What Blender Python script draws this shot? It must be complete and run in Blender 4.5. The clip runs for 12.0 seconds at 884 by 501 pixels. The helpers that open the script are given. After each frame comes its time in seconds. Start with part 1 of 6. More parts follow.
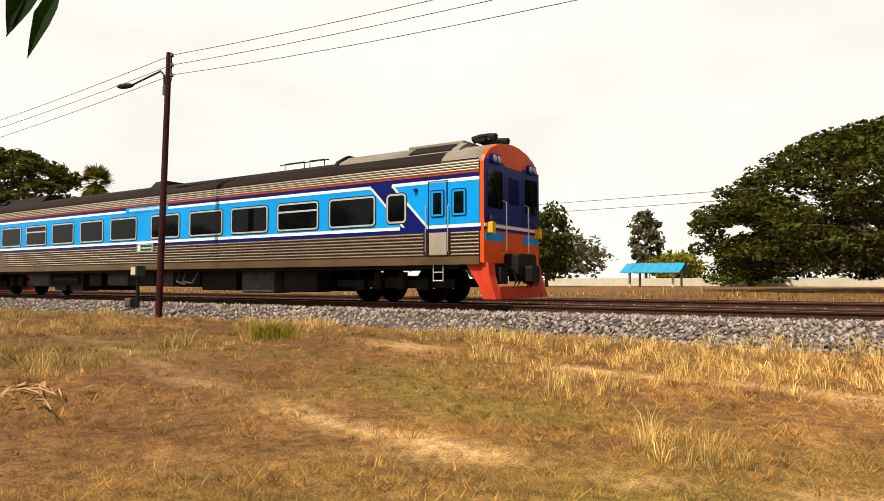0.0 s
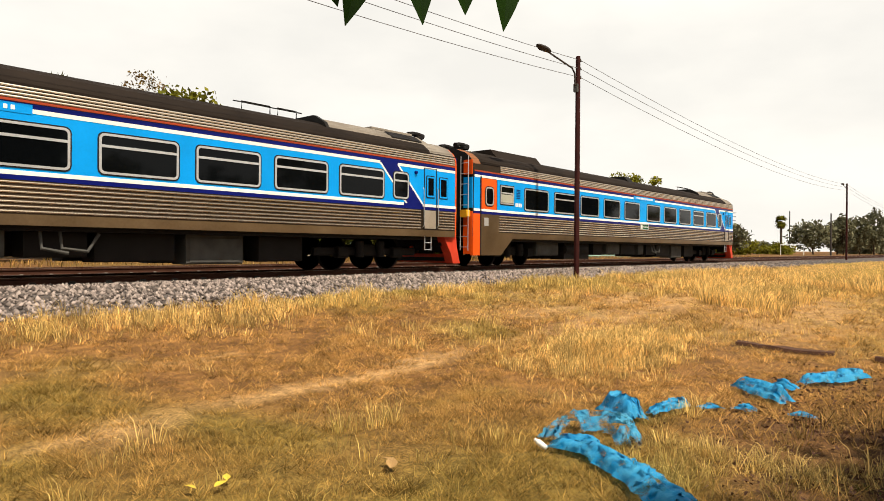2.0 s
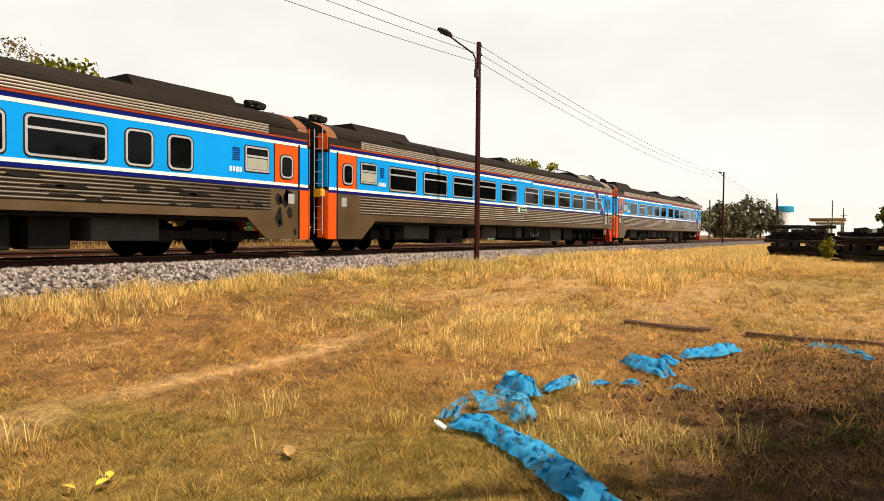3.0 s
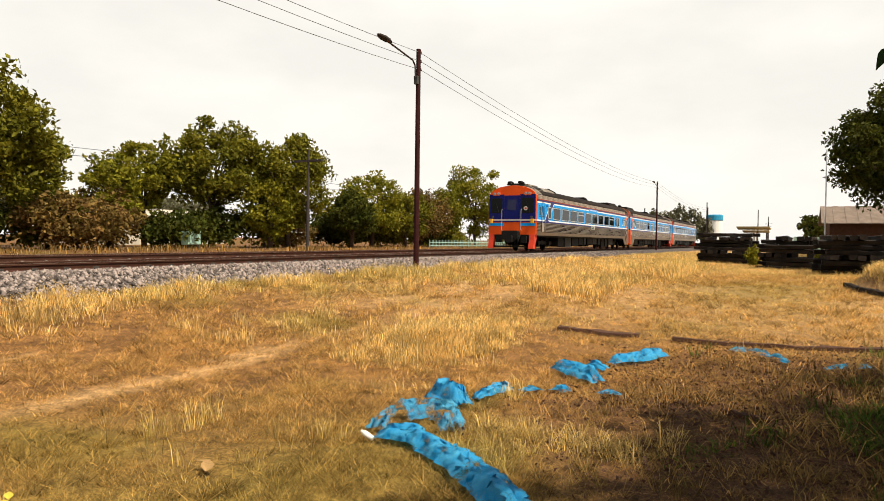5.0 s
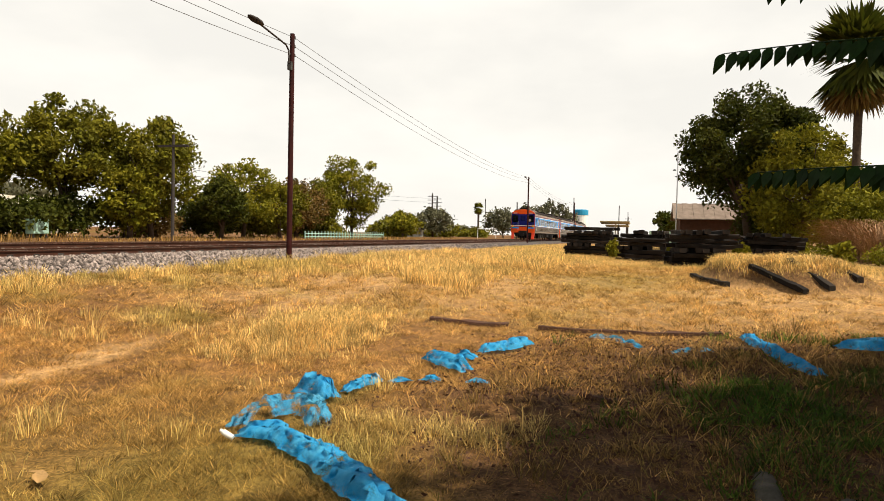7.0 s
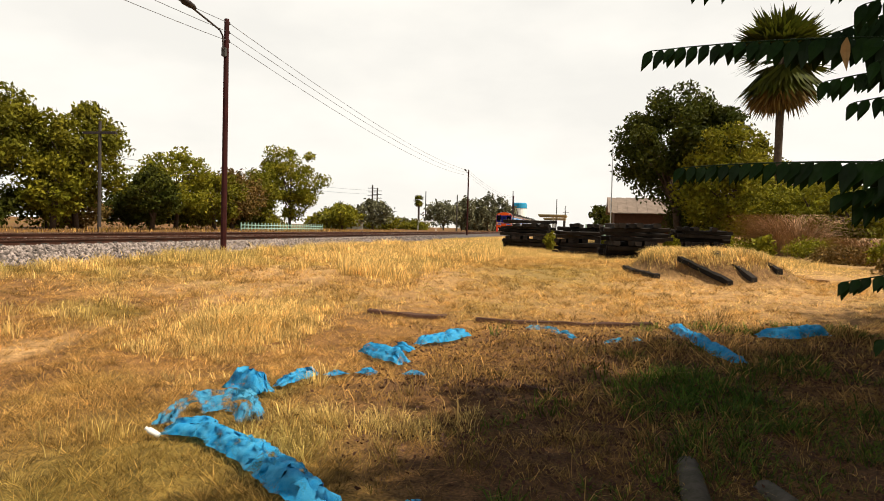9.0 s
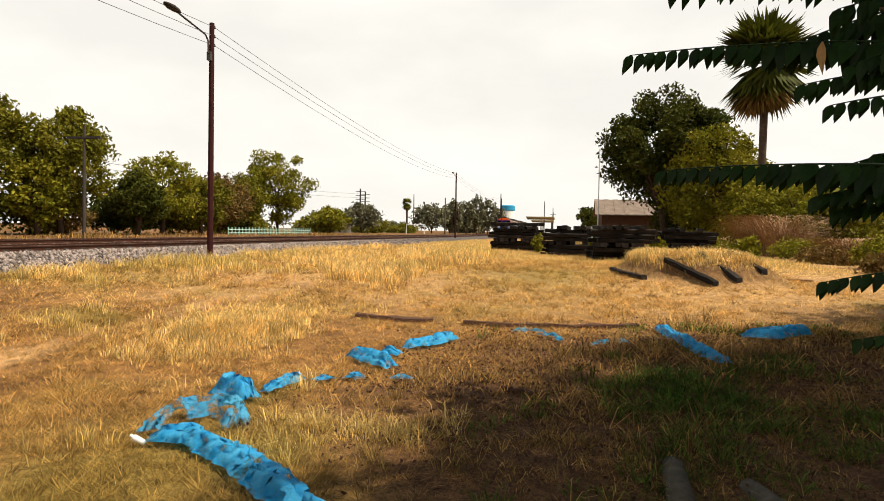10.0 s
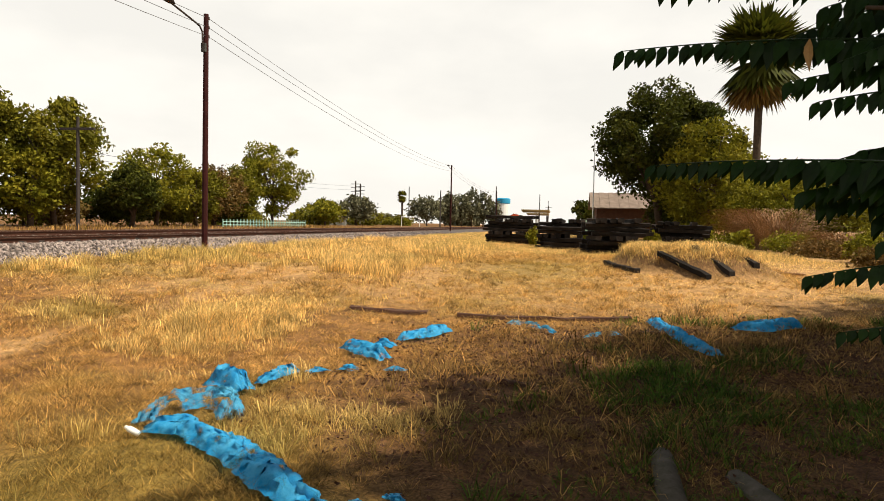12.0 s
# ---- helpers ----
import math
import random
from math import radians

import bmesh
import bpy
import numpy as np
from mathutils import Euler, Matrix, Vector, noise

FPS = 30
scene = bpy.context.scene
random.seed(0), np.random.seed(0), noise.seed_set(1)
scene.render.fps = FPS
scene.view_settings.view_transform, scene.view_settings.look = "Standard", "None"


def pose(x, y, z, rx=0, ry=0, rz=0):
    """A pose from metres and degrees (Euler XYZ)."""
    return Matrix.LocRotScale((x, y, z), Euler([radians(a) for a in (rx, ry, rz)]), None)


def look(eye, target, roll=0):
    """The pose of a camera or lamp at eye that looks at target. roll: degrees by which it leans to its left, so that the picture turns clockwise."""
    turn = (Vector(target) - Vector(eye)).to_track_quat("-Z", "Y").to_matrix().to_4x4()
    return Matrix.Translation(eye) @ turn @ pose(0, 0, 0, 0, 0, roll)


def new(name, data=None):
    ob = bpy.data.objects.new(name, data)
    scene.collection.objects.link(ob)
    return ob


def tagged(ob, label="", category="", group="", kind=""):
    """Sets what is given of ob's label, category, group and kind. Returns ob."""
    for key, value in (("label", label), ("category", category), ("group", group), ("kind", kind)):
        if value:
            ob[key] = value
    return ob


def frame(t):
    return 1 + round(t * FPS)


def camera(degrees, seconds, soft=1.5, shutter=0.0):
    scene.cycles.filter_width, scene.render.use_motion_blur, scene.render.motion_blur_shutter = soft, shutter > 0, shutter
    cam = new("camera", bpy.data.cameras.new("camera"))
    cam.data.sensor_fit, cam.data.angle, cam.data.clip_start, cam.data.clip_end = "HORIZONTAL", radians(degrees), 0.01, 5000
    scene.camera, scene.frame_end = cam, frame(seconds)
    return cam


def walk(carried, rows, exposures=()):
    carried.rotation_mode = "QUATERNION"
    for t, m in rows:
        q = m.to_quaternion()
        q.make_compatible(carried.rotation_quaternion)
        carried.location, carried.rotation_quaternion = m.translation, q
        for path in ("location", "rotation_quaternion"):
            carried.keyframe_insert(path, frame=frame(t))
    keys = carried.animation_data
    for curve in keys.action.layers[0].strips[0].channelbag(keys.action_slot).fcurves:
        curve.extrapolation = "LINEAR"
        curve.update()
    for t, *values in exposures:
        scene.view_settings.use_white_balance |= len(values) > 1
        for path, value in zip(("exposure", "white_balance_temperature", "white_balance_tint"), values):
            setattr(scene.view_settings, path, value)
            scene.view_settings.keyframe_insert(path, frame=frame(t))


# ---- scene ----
cam = camera(67.7, 12.0, soft=0.9)
PATH = [
    (0.0, pose(-0.12, 0.18, 0.937, 92.56, 0.10, 32.57)),
    (0.2, pose(-0.12, 0.24, 0.943, 93.01, -0.13, 17.80)),
    (0.3, pose(-0.08, 0.27, 0.948, 92.78, -0.38, 10.99)),
    (0.4, pose(-0.03, 0.31, 0.951, 92.75, -0.00, 6.83)),
    (0.5, pose(0.03, 0.33, 0.952, 92.62, 0.09, 0.28)),
    (0.6, pose(0.08, 0.32, 0.960, 92.33, -0.09, -7.16)),
    (0.8, pose(0.18, 0.29, 0.951, 91.92, 0.25, -20.00)),
    (1.0, pose(0.20, 0.31, 0.975, 91.27, 0.43, -29.50)),
    (1.5, pose(0.24, 0.35, 0.964, 91.06, -0.63, -41.99)),
    (2.0, pose(0.26, 0.33, 0.945, 89.84, -0.44, -49.02)),
    (2.5, pose(0.28, 0.33, 0.935, 89.09, -0.47, -53.96)),
    (3.0, pose(0.29, 0.33, 0.944, 88.48, -0.50, -57.49)),
    (5.0, pose(0.37, 0.26, 0.952, 89.08, -0.74, -62.47)),
    (5.5, pose(0.39, 0.25, 0.949, 88.91, -1.25, -64.65)),
    (6.0, pose(0.40, 0.23, 0.951, 88.57, -1.34, -67.33)),
    (6.5, pose(0.43, 0.23, 0.945, 88.43, -1.41, -70.77)),
    (7.0, pose(0.45, 0.22, 0.944, 88.55, -1.22, -73.06)),
    (7.5, pose(0.45, 0.22, 0.952, 88.45, -1.32, -75.31)),
    (9.5, pose(0.48, 0.18, 0.940, 88.14, -1.32, -78.72)),
    (10.0, pose(0.47, 0.17, 0.947, 88.29, -1.07, -79.24)),
    (10.5, pose(0.45, 0.16, 0.950, 87.83, -1.06, -79.24)),
    (11.0, pose(0.46, 0.17, 0.949, 87.78, -1.19, -79.54)),
    (11.5, pose(0.46, 0.16, 0.955, 87.80, -1.23, -79.62)),
    (12.0, pose(0.44, 0.15, 0.953, 87.66, -1.24, -79.65)),
]
walk(cam, PATH)

# ---------------------------------------------------------------- light
SUN_DIR = Vector((-0.18, -0.98, 0)).normalized()
SUN_ELEV = radians(57)
world = bpy.data.worlds.new("world")
scene.world = world
world.use_nodes = True
wn, wl = world.node_tree.nodes, world.node_tree.links
wn.clear()
sky = wn.new("ShaderNodeTexSky")
sky.sky_type = 'NISHITA'
sky.sun_disc = False
sky.sun_elevation = SUN_ELEV
sky.sun_rotation = math.atan2(SUN_DIR.x, SUN_DIR.y)
sky.dust_density = 3.0
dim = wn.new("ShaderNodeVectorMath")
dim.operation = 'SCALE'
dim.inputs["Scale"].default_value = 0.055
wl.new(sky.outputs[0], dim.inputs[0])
wco = wn.new("ShaderNodeTexCoord")
wmap = wn.new("ShaderNodeMapping")
wmap.inputs["Scale"].default_value = (1.6, 1.6, 4.0)
wl.new(wco.outputs["Generated"], wmap.inputs[0])
cloud = wn.new("ShaderNodeTexNoise")
cloud.inputs["Scale"].default_value = 1.7
cloud.inputs["Detail"].default_value = 5
wl.new(wmap.outputs[0], cloud.inputs["Vector"])
cramp = wn.new("ShaderNodeMapRange")
cramp.inputs[1].default_value, cramp.inputs[2].default_value = 0.35, 0.62
cramp.inputs[3].default_value, cramp.inputs[4].default_value = 0.84, 1.0
wl.new(cloud.outputs[0], cramp.inputs[0])
wmix = wn.new("ShaderNodeMix")
wmix.data_type = 'RGBA'
wmix.inputs[7].default_value = (1.09, 1.05, 0.965, 1)
wsep = wn.new("ShaderNodeSeparateXYZ")
wl.new(wco.outputs["Generated"], wsep.inputs[0])
# Cloud cover thins above the camera's view to lower the fill light.
zenith_falloff = wn.new("ShaderNodeMapRange")
zenith_falloff.interpolation_type = 'SMOOTHSTEP'
zenith_falloff.inputs[1].default_value, zenith_falloff.inputs[2].default_value = 0.42, 0.72
zenith_falloff.inputs[3].default_value, zenith_falloff.inputs[4].default_value = 1.0, 0.05
wl.new(wsep.outputs[2], zenith_falloff.inputs[0])
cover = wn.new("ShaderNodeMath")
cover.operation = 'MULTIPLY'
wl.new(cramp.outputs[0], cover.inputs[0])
wl.new(zenith_falloff.outputs[0], cover.inputs[1])
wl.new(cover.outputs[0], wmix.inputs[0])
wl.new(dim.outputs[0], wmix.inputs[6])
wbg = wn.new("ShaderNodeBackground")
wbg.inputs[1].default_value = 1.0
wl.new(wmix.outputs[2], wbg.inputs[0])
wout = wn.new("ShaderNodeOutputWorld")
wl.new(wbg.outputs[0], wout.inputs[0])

sun = new("sun", bpy.data.lights.new("sun", 'SUN'))
sun.data.energy = 6.8
sun.data.angle = radians(0.9)
sun.data.color = (1.0, 0.9, 0.73)
sun.matrix_world = look((0, 0, 30), Vector((0, 0, 30)) - (SUN_DIR * math.cos(SUN_ELEV) + Vector((0, 0, math.sin(SUN_ELEV)))))
scene.view_settings.exposure = 0.0


# ---------------------------------------------------------------- materials
def mat(name, color, rough=0.6, metal=0.0, vary=0.2, scale=6.0, bump=0.0, fine=60.0, second=None, island=0.0, obrandom=0.0, spec=0.12, trans=0.0):
    m = bpy.data.materials.new(name)
    m.use_nodes = True
    n, l = m.node_tree.nodes, m.node_tree.links
    b = n["Principled BSDF"]
    b.inputs["Roughness"].default_value = rough
    b.inputs["Metallic"].default_value = metal
    b.inputs["Specular IOR Level"].default_value = spec
    co = n.new("ShaderNodeTexCoord")
    big = n.new("ShaderNodeTexNoise")
    big.inputs["Scale"].default_value = scale
    big.inputs["Detail"].default_value = 6
    l.new(co.outputs["Object"], big.inputs["Vector"])
    small = n.new("ShaderNodeTexNoise")
    small.inputs["Scale"].default_value = fine
    small.inputs["Detail"].default_value = 3
    l.new(co.outputs["Object"], small.inputs["Vector"])
    add = n.new("ShaderNodeMath")
    add.operation = 'MULTIPLY_ADD'
    add.inputs[1].default_value = 0.35
    l.new(small.outputs[0], add.inputs[0])
    l.new(big.outputs[0], add.inputs[2])
    mr = n.new("ShaderNodeMapRange")
    mr.inputs[1].default_value, mr.inputs[2].default_value = 0.42, 0.95
    l.new(add.outputs[0], mr.inputs[0])
    mix = n.new("ShaderNodeMix")
    mix.data_type = 'RGBA'
    c2 = second or tuple(c * (1 - vary) for c in color)
    c1 = color if second else tuple(min(1, c * (1 + vary)) for c in color)
    mix.inputs[6].default_value, mix.inputs[7].default_value = (*c1, 1), (*c2, 1)
    l.new(mr.outputs[0], mix.inputs[0])
    out = mix.outputs[2]
    for amount, node, key in ((island, "ShaderNodeNewGeometry", "Random Per Island"), (obrandom, "ShaderNodeObjectInfo", "Random")):
        if amount:
            g = n.new(node)
            r = n.new("ShaderNodeMapRange")
            r.inputs[3].default_value, r.inputs[4].default_value = 1 - amount, 1 + amount
            l.new(g.outputs[key], r.inputs[0])
            sc = n.new("ShaderNodeVectorMath")
            sc.operation = 'SCALE'
            l.new(out, sc.inputs[0])
            l.new(r.outputs[0], sc.inputs["Scale"])
            out = sc.outputs[0]
    l.new(out, b.inputs["Base Color"])
    if bump:
        bp = n.new("ShaderNodeBump")
        bp.inputs["Strength"].default_value = bump
        bp.inputs["Distance"].default_value = 0.02
        l.new(add.outputs[0], bp.inputs["Height"])
        l.new(bp.outputs[0], b.inputs["Normal"])
    if trans:
        t = n.new("ShaderNodeBsdfTranslucent")
        l.new(out, t.inputs[0])
        ms = n.new("ShaderNodeMixShader")
        ms.inputs[0].default_value = trans
        l.new(b.outputs[0], ms.inputs[1])
        l.new(t.outputs[0], ms.inputs[2])
        l.new(ms.outputs[0], n["Material Output"].inputs[0])
    return m


M_CYAN = mat("cyan_paint", (0.0, 0.27, 0.72), 0.45, spec=0.15, vary=0.12, scale=1.2, fine=30)
M_NAVY = mat("navy_paint", (0.002, 0.006, 0.115), 0.35, spec=0.15, vary=0.2, scale=2)
M_WHITE = mat("white_paint", (0.74, 0.74, 0.7), 0.5, vary=0.08, scale=2)
M_RED = mat("red_stripe_paint", (0.32, 0.05, 0.02), 0.5, vary=0.15, scale=2)
M_ORANGE = mat("orange_paint", (0.68, 0.08, 0.006), 0.45, spec=0.15, vary=0.14, scale=1.5, bump=0.03)
M_PILOT = mat("red_orange_paint", (0.5, 0.045, 0.02), 0.5, vary=0.2, scale=3)
M_STEEL = mat("stainless_steel", (0.74, 0.65, 0.52), 0.25, 0.92, second=(0.46, 0.36, 0.25), scale=1.4, fine=40)
# Brown tint puts the golden ground's reflection into the plain steel.
M_STEEL_FLAT = mat("dull_ground_tinted_steel", (0.26, 0.18, 0.1), 0.36, 0.85, second=(0.16, 0.105, 0.055), scale=1.2, fine=30)
# Paler steel: sky reflection on the upper ribs in its colour; also cab door panels.
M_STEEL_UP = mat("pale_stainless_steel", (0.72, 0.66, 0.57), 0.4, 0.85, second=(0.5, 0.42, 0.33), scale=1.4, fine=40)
# Grimy body steel, darkened further as shade in the gaps between ribs.
M_RECESS = mat("grimy_shaded_recess", (0.045, 0.03, 0.019), 0.5, 0.6, vary=0.3, scale=1.2, fine=30)
M_STEEL_WORN = mat("worn_stainless_steel", (0.3, 0.26, 0.2), 0.5, 0.6, second=(0.06, 0.045, 0.035), scale=2.6, fine=18)
M_ROOF = mat("sooty_roof", (0.016, 0.011, 0.008), 0.85, vary=0.35, scale=1.1, bump=0.1)
M_ROOFGREY = mat("grey_roof_paint", (0.26, 0.225, 0.185), 0.65, second=(0.12, 0.1, 0.08), scale=1.3)
M_RUSTROOF = mat("rusty_roof_end", (0.16, 0.09, 0.05), 0.75, second=(0.3, 0.09, 0.03), scale=1.6)
M_BLACK = mat("grimy_black", (0.012, 0.011, 0.01), 0.7, vary=0.3, scale=3)
M_UNDER = mat("oily_underframe", (0.011, 0.009, 0.008), 0.65, vary=0.4, scale=2.5, bump=0.1)
M_UNDERGREY = mat("dusty_grey_box", (0.06, 0.058, 0.053), 0.7, vary=0.3, scale=3)
M_GLASS = mat("tinted_window_glass", (0.002, 0.0025, 0.003), 0.05, vary=0.2, scale=1.0, spec=0.12)
M_NAVY_GLASS = mat("blue_tinted_glass", (0.005, 0.007, 0.06), 0.08, spec=0.3)
M_FRAME = mat("aluminium_frame", (0.62, 0.62, 0.62), 0.35, 0.7, vary=0.1)
M_RUBBER = mat("black_rubber", (0.015, 0.015, 0.016), 0.75, vary=0.2)
M_FROST = mat("frosted_glass", (0.33, 0.33, 0.27), 0.5, vary=0.1)
M_YELLOW = mat("yellow_paint", (0.75, 0.38, 0.02), 0.5, vary=0.15)
M_LAMPGLASS = mat("lamp_glass", (0.3, 0.3, 0.3), 0.12, spec=0.4, vary=0.05)
M_GREENSIGN = mat("green_sign_paint", (0.01, 0.07, 0.025), 0.5, vary=0.15)
M_RAIL = mat("rusty_rail", (0.05, 0.02, 0.012), 0.75, vary=0.35, scale=3, bump=0.15)
M_RAILTOP = mat("worn_rail_head", (0.3, 0.22, 0.16), 0.4, 0.7, vary=0.2)
M_SLEEPER = mat("concrete_sleeper", (0.26, 0.23, 0.2), 0.9, vary=0.25, scale=4, bump=0.2, obrandom=0.15)
M_BALLAST = mat("grey_ballast", (0.13, 0.11, 0.1), 0.9, second=(0.04, 0.033, 0.03), scale=9, fine=40, bump=0.8)
M_STONE = mat("ballast_stone", (0.21, 0.17, 0.15), 0.9, vary=0.25, scale=8, island=0.75)
M_POLE = mat("rusty_red_pole", (0.034, 0.008, 0.007), 0.75, vary=0.4, scale=4, bump=0.1)
M_POLE_GREY = mat("grey_concrete_pole", (0.05, 0.042, 0.038), 0.85, vary=0.2)
M_WIRE = mat("wire", (0.12, 0.12, 0.125), 0.6)
M_BARK = mat("bark", (0.07, 0.05, 0.035), 0.9, vary=0.35, scale=6, bump=0.6)
M_LEAF_DARK = mat("dark_foliage", (0.03, 0.042, 0.004), 0.7, second=(0.07, 0.07, 0.007), scale=0.5, fine=2.5, island=0.5, trans=0.25)
M_LEAF_MID = mat("mid_foliage", (0.08, 0.088, 0.006), 0.7, second=(0.19, 0.16, 0.012), scale=0.45, fine=2.5, island=0.5, trans=0.3)
M_LEAF_YEL = mat("sunny_foliage", (0.13, 0.14, 0.008), 0.7, second=(0.24, 0.2, 0.015), scale=0.5, fine=2.5, island=0.5, trans=0.3)
M_LEAF_BROWN = mat("dry_foliage", (0.18, 0.095, 0.03), 0.7, second=(0.11, 0.085, 0.016), scale=0.6, fine=2.5, island=0.5, trans=0.2)
M_DRYSTEM = mat("dry_stem", (0.42, 0.27, 0.15), 0.8, second=(0.2, 0.11, 0.055), scale=2, island=0.5)
# Far leaves: pale haze is mixed into their colour.
M_LEAF_FAR = mat("haze_tinted_foliage", (0.13, 0.125, 0.07), 0.7, vary=0.25, scale=0.2, fine=1.5, island=0.4, trans=0.2)
M_LEAF_NEAR = mat("near_leaf", (0.01, 0.027, 0.003), 0.4, vary=0.3, scale=8, fine=40, island=0.4, trans=0.22)
M_TIMBER = mat("tarred_sleeper_timber", (0.007, 0.006, 0.005), 0.85, second=(0.03, 0.024, 0.02), scale=3, fine=25, bump=0.5, obrandom=0.45)
M_PLANK = mat("weathered_plank", (0.09, 0.045, 0.03), 0.85, second=(0.06, 0.03, 0.02), scale=5, bump=0.4)
# Paler second blue paints streak highlights into the net.
M_NET = mat("blue_net", (0.0, 0.3, 0.7), 0.55, second=(0.12, 0.56, 0.88), scale=14, fine=160, bump=0.9, trans=0.4)


def let_through(m, share, scale):
    """Open meshes in a woven material: fine holes and worn patches."""
    n, l = m.node_tree.nodes, m.node_tree.links
    out = n["Material Output"]
    src = out.inputs[0].links[0].from_socket
    co = n.new("ShaderNodeTexCoord")
    a, b = n.new("ShaderNodeTexNoise"), n.new("ShaderNodeTexNoise")
    a.inputs["Scale"].default_value, b.inputs["Scale"].default_value = scale, 7
    mul = n.new("ShaderNodeMath")
    mul.operation = 'MULTIPLY_ADD'
    mul.inputs[1].default_value = 0.5
    l.new(co.outputs["Object"], a.inputs["Vector"])
    l.new(co.outputs["Object"], b.inputs["Vector"])
    l.new(a.outputs[0], mul.inputs[0])
    l.new(b.outputs[0], mul.inputs[2])
    mr = n.new("ShaderNodeMapRange")
    mr.inputs[1].default_value, mr.inputs[2].default_value = share, share + 0.12
    l.new(mul.outputs[0], mr.inputs[0])
    tr, mx = n.new("ShaderNodeBsdfTransparent"), n.new("ShaderNodeMixShader")
    l.new(mr.outputs[0], mx.inputs[0])
    l.new(src, mx.inputs[1])
    l.new(tr.outputs[0], mx.inputs[2])
    l.new(mx.outputs[0], out.inputs[0])


let_through(M_NET, 0.82, 260)
M_NET_THIN = mat("thin_blue_net", (0.01, 0.24, 0.5), 0.6, second=(0.14, 0.46, 0.64), scale=9, fine=120, bump=0.5, trans=0.3)
let_through(M_NET_THIN, 0.66, 300)
M_CONC = mat("weathered_concrete", (0.2, 0.17, 0.14), 0.9, vary=0.25, scale=3, bump=0.3)
# Post concrete darkened to put the deep shade over it into the colour.
M_POST = mat("shade_darkened_concrete", (0.12, 0.1, 0.08), 0.95, second=(0.035, 0.035, 0.02), scale=9, bump=0.5)
M_ROOFTILE = mat("brown_grey_tiles", (0.2, 0.155, 0.125), 0.85, vary=0.3, scale=2, bump=0.3)
M_WALLP = mat("cream_wall", (0.5, 0.45, 0.36), 0.85, vary=0.12, scale=1)
M_BLUEROOF = mat("blue_sheet_roof", (0.03, 0.25, 0.42), 0.5, vary=0.12, scale=1)
M_CANOPY = mat("ochre_canopy", (0.3, 0.23, 0.1), 0.7, vary=0.2)
M_TEAL = mat("teal_fence_paint", (0.3, 0.46, 0.38), 0.6, vary=0.15)
M_DEADLEAF = mat("yellow_dead_leaf", (0.55, 0.4, 0.05), 0.6, vary=0.2, scale=20)
M_BROWNLEAF = mat("brown_dead_leaf", (0.33, 0.2, 0.08), 0.7, vary=0.25, scale=20)


def ground_material():
    m = mat("dry_ground", (0.25, 0.125, 0.04), 0.95, second=(0.09, 0.042, 0.015), scale=1.6, bump=1.0, fine=22)
    n, l = m.node_tree.nodes, m.node_tree.links
    b = n["Principled BSDF"]
    base = b.inputs["Base Color"].links[0].from_socket
    att = n.new("ShaderNodeAttribute")
    att.attribute_name = "soil"
    sep = n.new("ShaderNodeSeparateColor")
    l.new(att.outputs["Color"], sep.inputs[0])
    src = base
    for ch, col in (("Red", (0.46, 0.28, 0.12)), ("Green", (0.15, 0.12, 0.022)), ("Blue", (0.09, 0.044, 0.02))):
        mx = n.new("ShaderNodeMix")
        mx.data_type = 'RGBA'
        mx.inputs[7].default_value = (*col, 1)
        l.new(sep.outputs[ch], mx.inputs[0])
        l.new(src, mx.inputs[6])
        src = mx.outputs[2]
    co = n.new("ShaderNodeTexCoord")
    for scale, low, high in ((9.0, 0.62, 1.3), (55.0, 0.45, 1.55)):
        grain = n.new("ShaderNodeTexNoise")
        grain.inputs["Scale"].default_value, grain.inputs["Detail"].default_value = scale, 4
        l.new(co.outputs["Object"], grain.inputs["Vector"])
        rng = n.new("ShaderNodeMapRange")
        rng.inputs[1].default_value, rng.inputs[2].default_value = 0.32, 0.68
        rng.inputs[3].default_value, rng.inputs[4].default_value = low, high
        l.new(grain.outputs[0], rng.inputs[0])
        sc = n.new("ShaderNodeVectorMath")
        sc.operation = 'SCALE'
        l.new(src, sc.inputs[0])
        l.new(rng.outputs[0], sc.inputs["Scale"])
        src = sc.outputs[0]
    l.new(src, b.inputs["Base Color"])
    return m


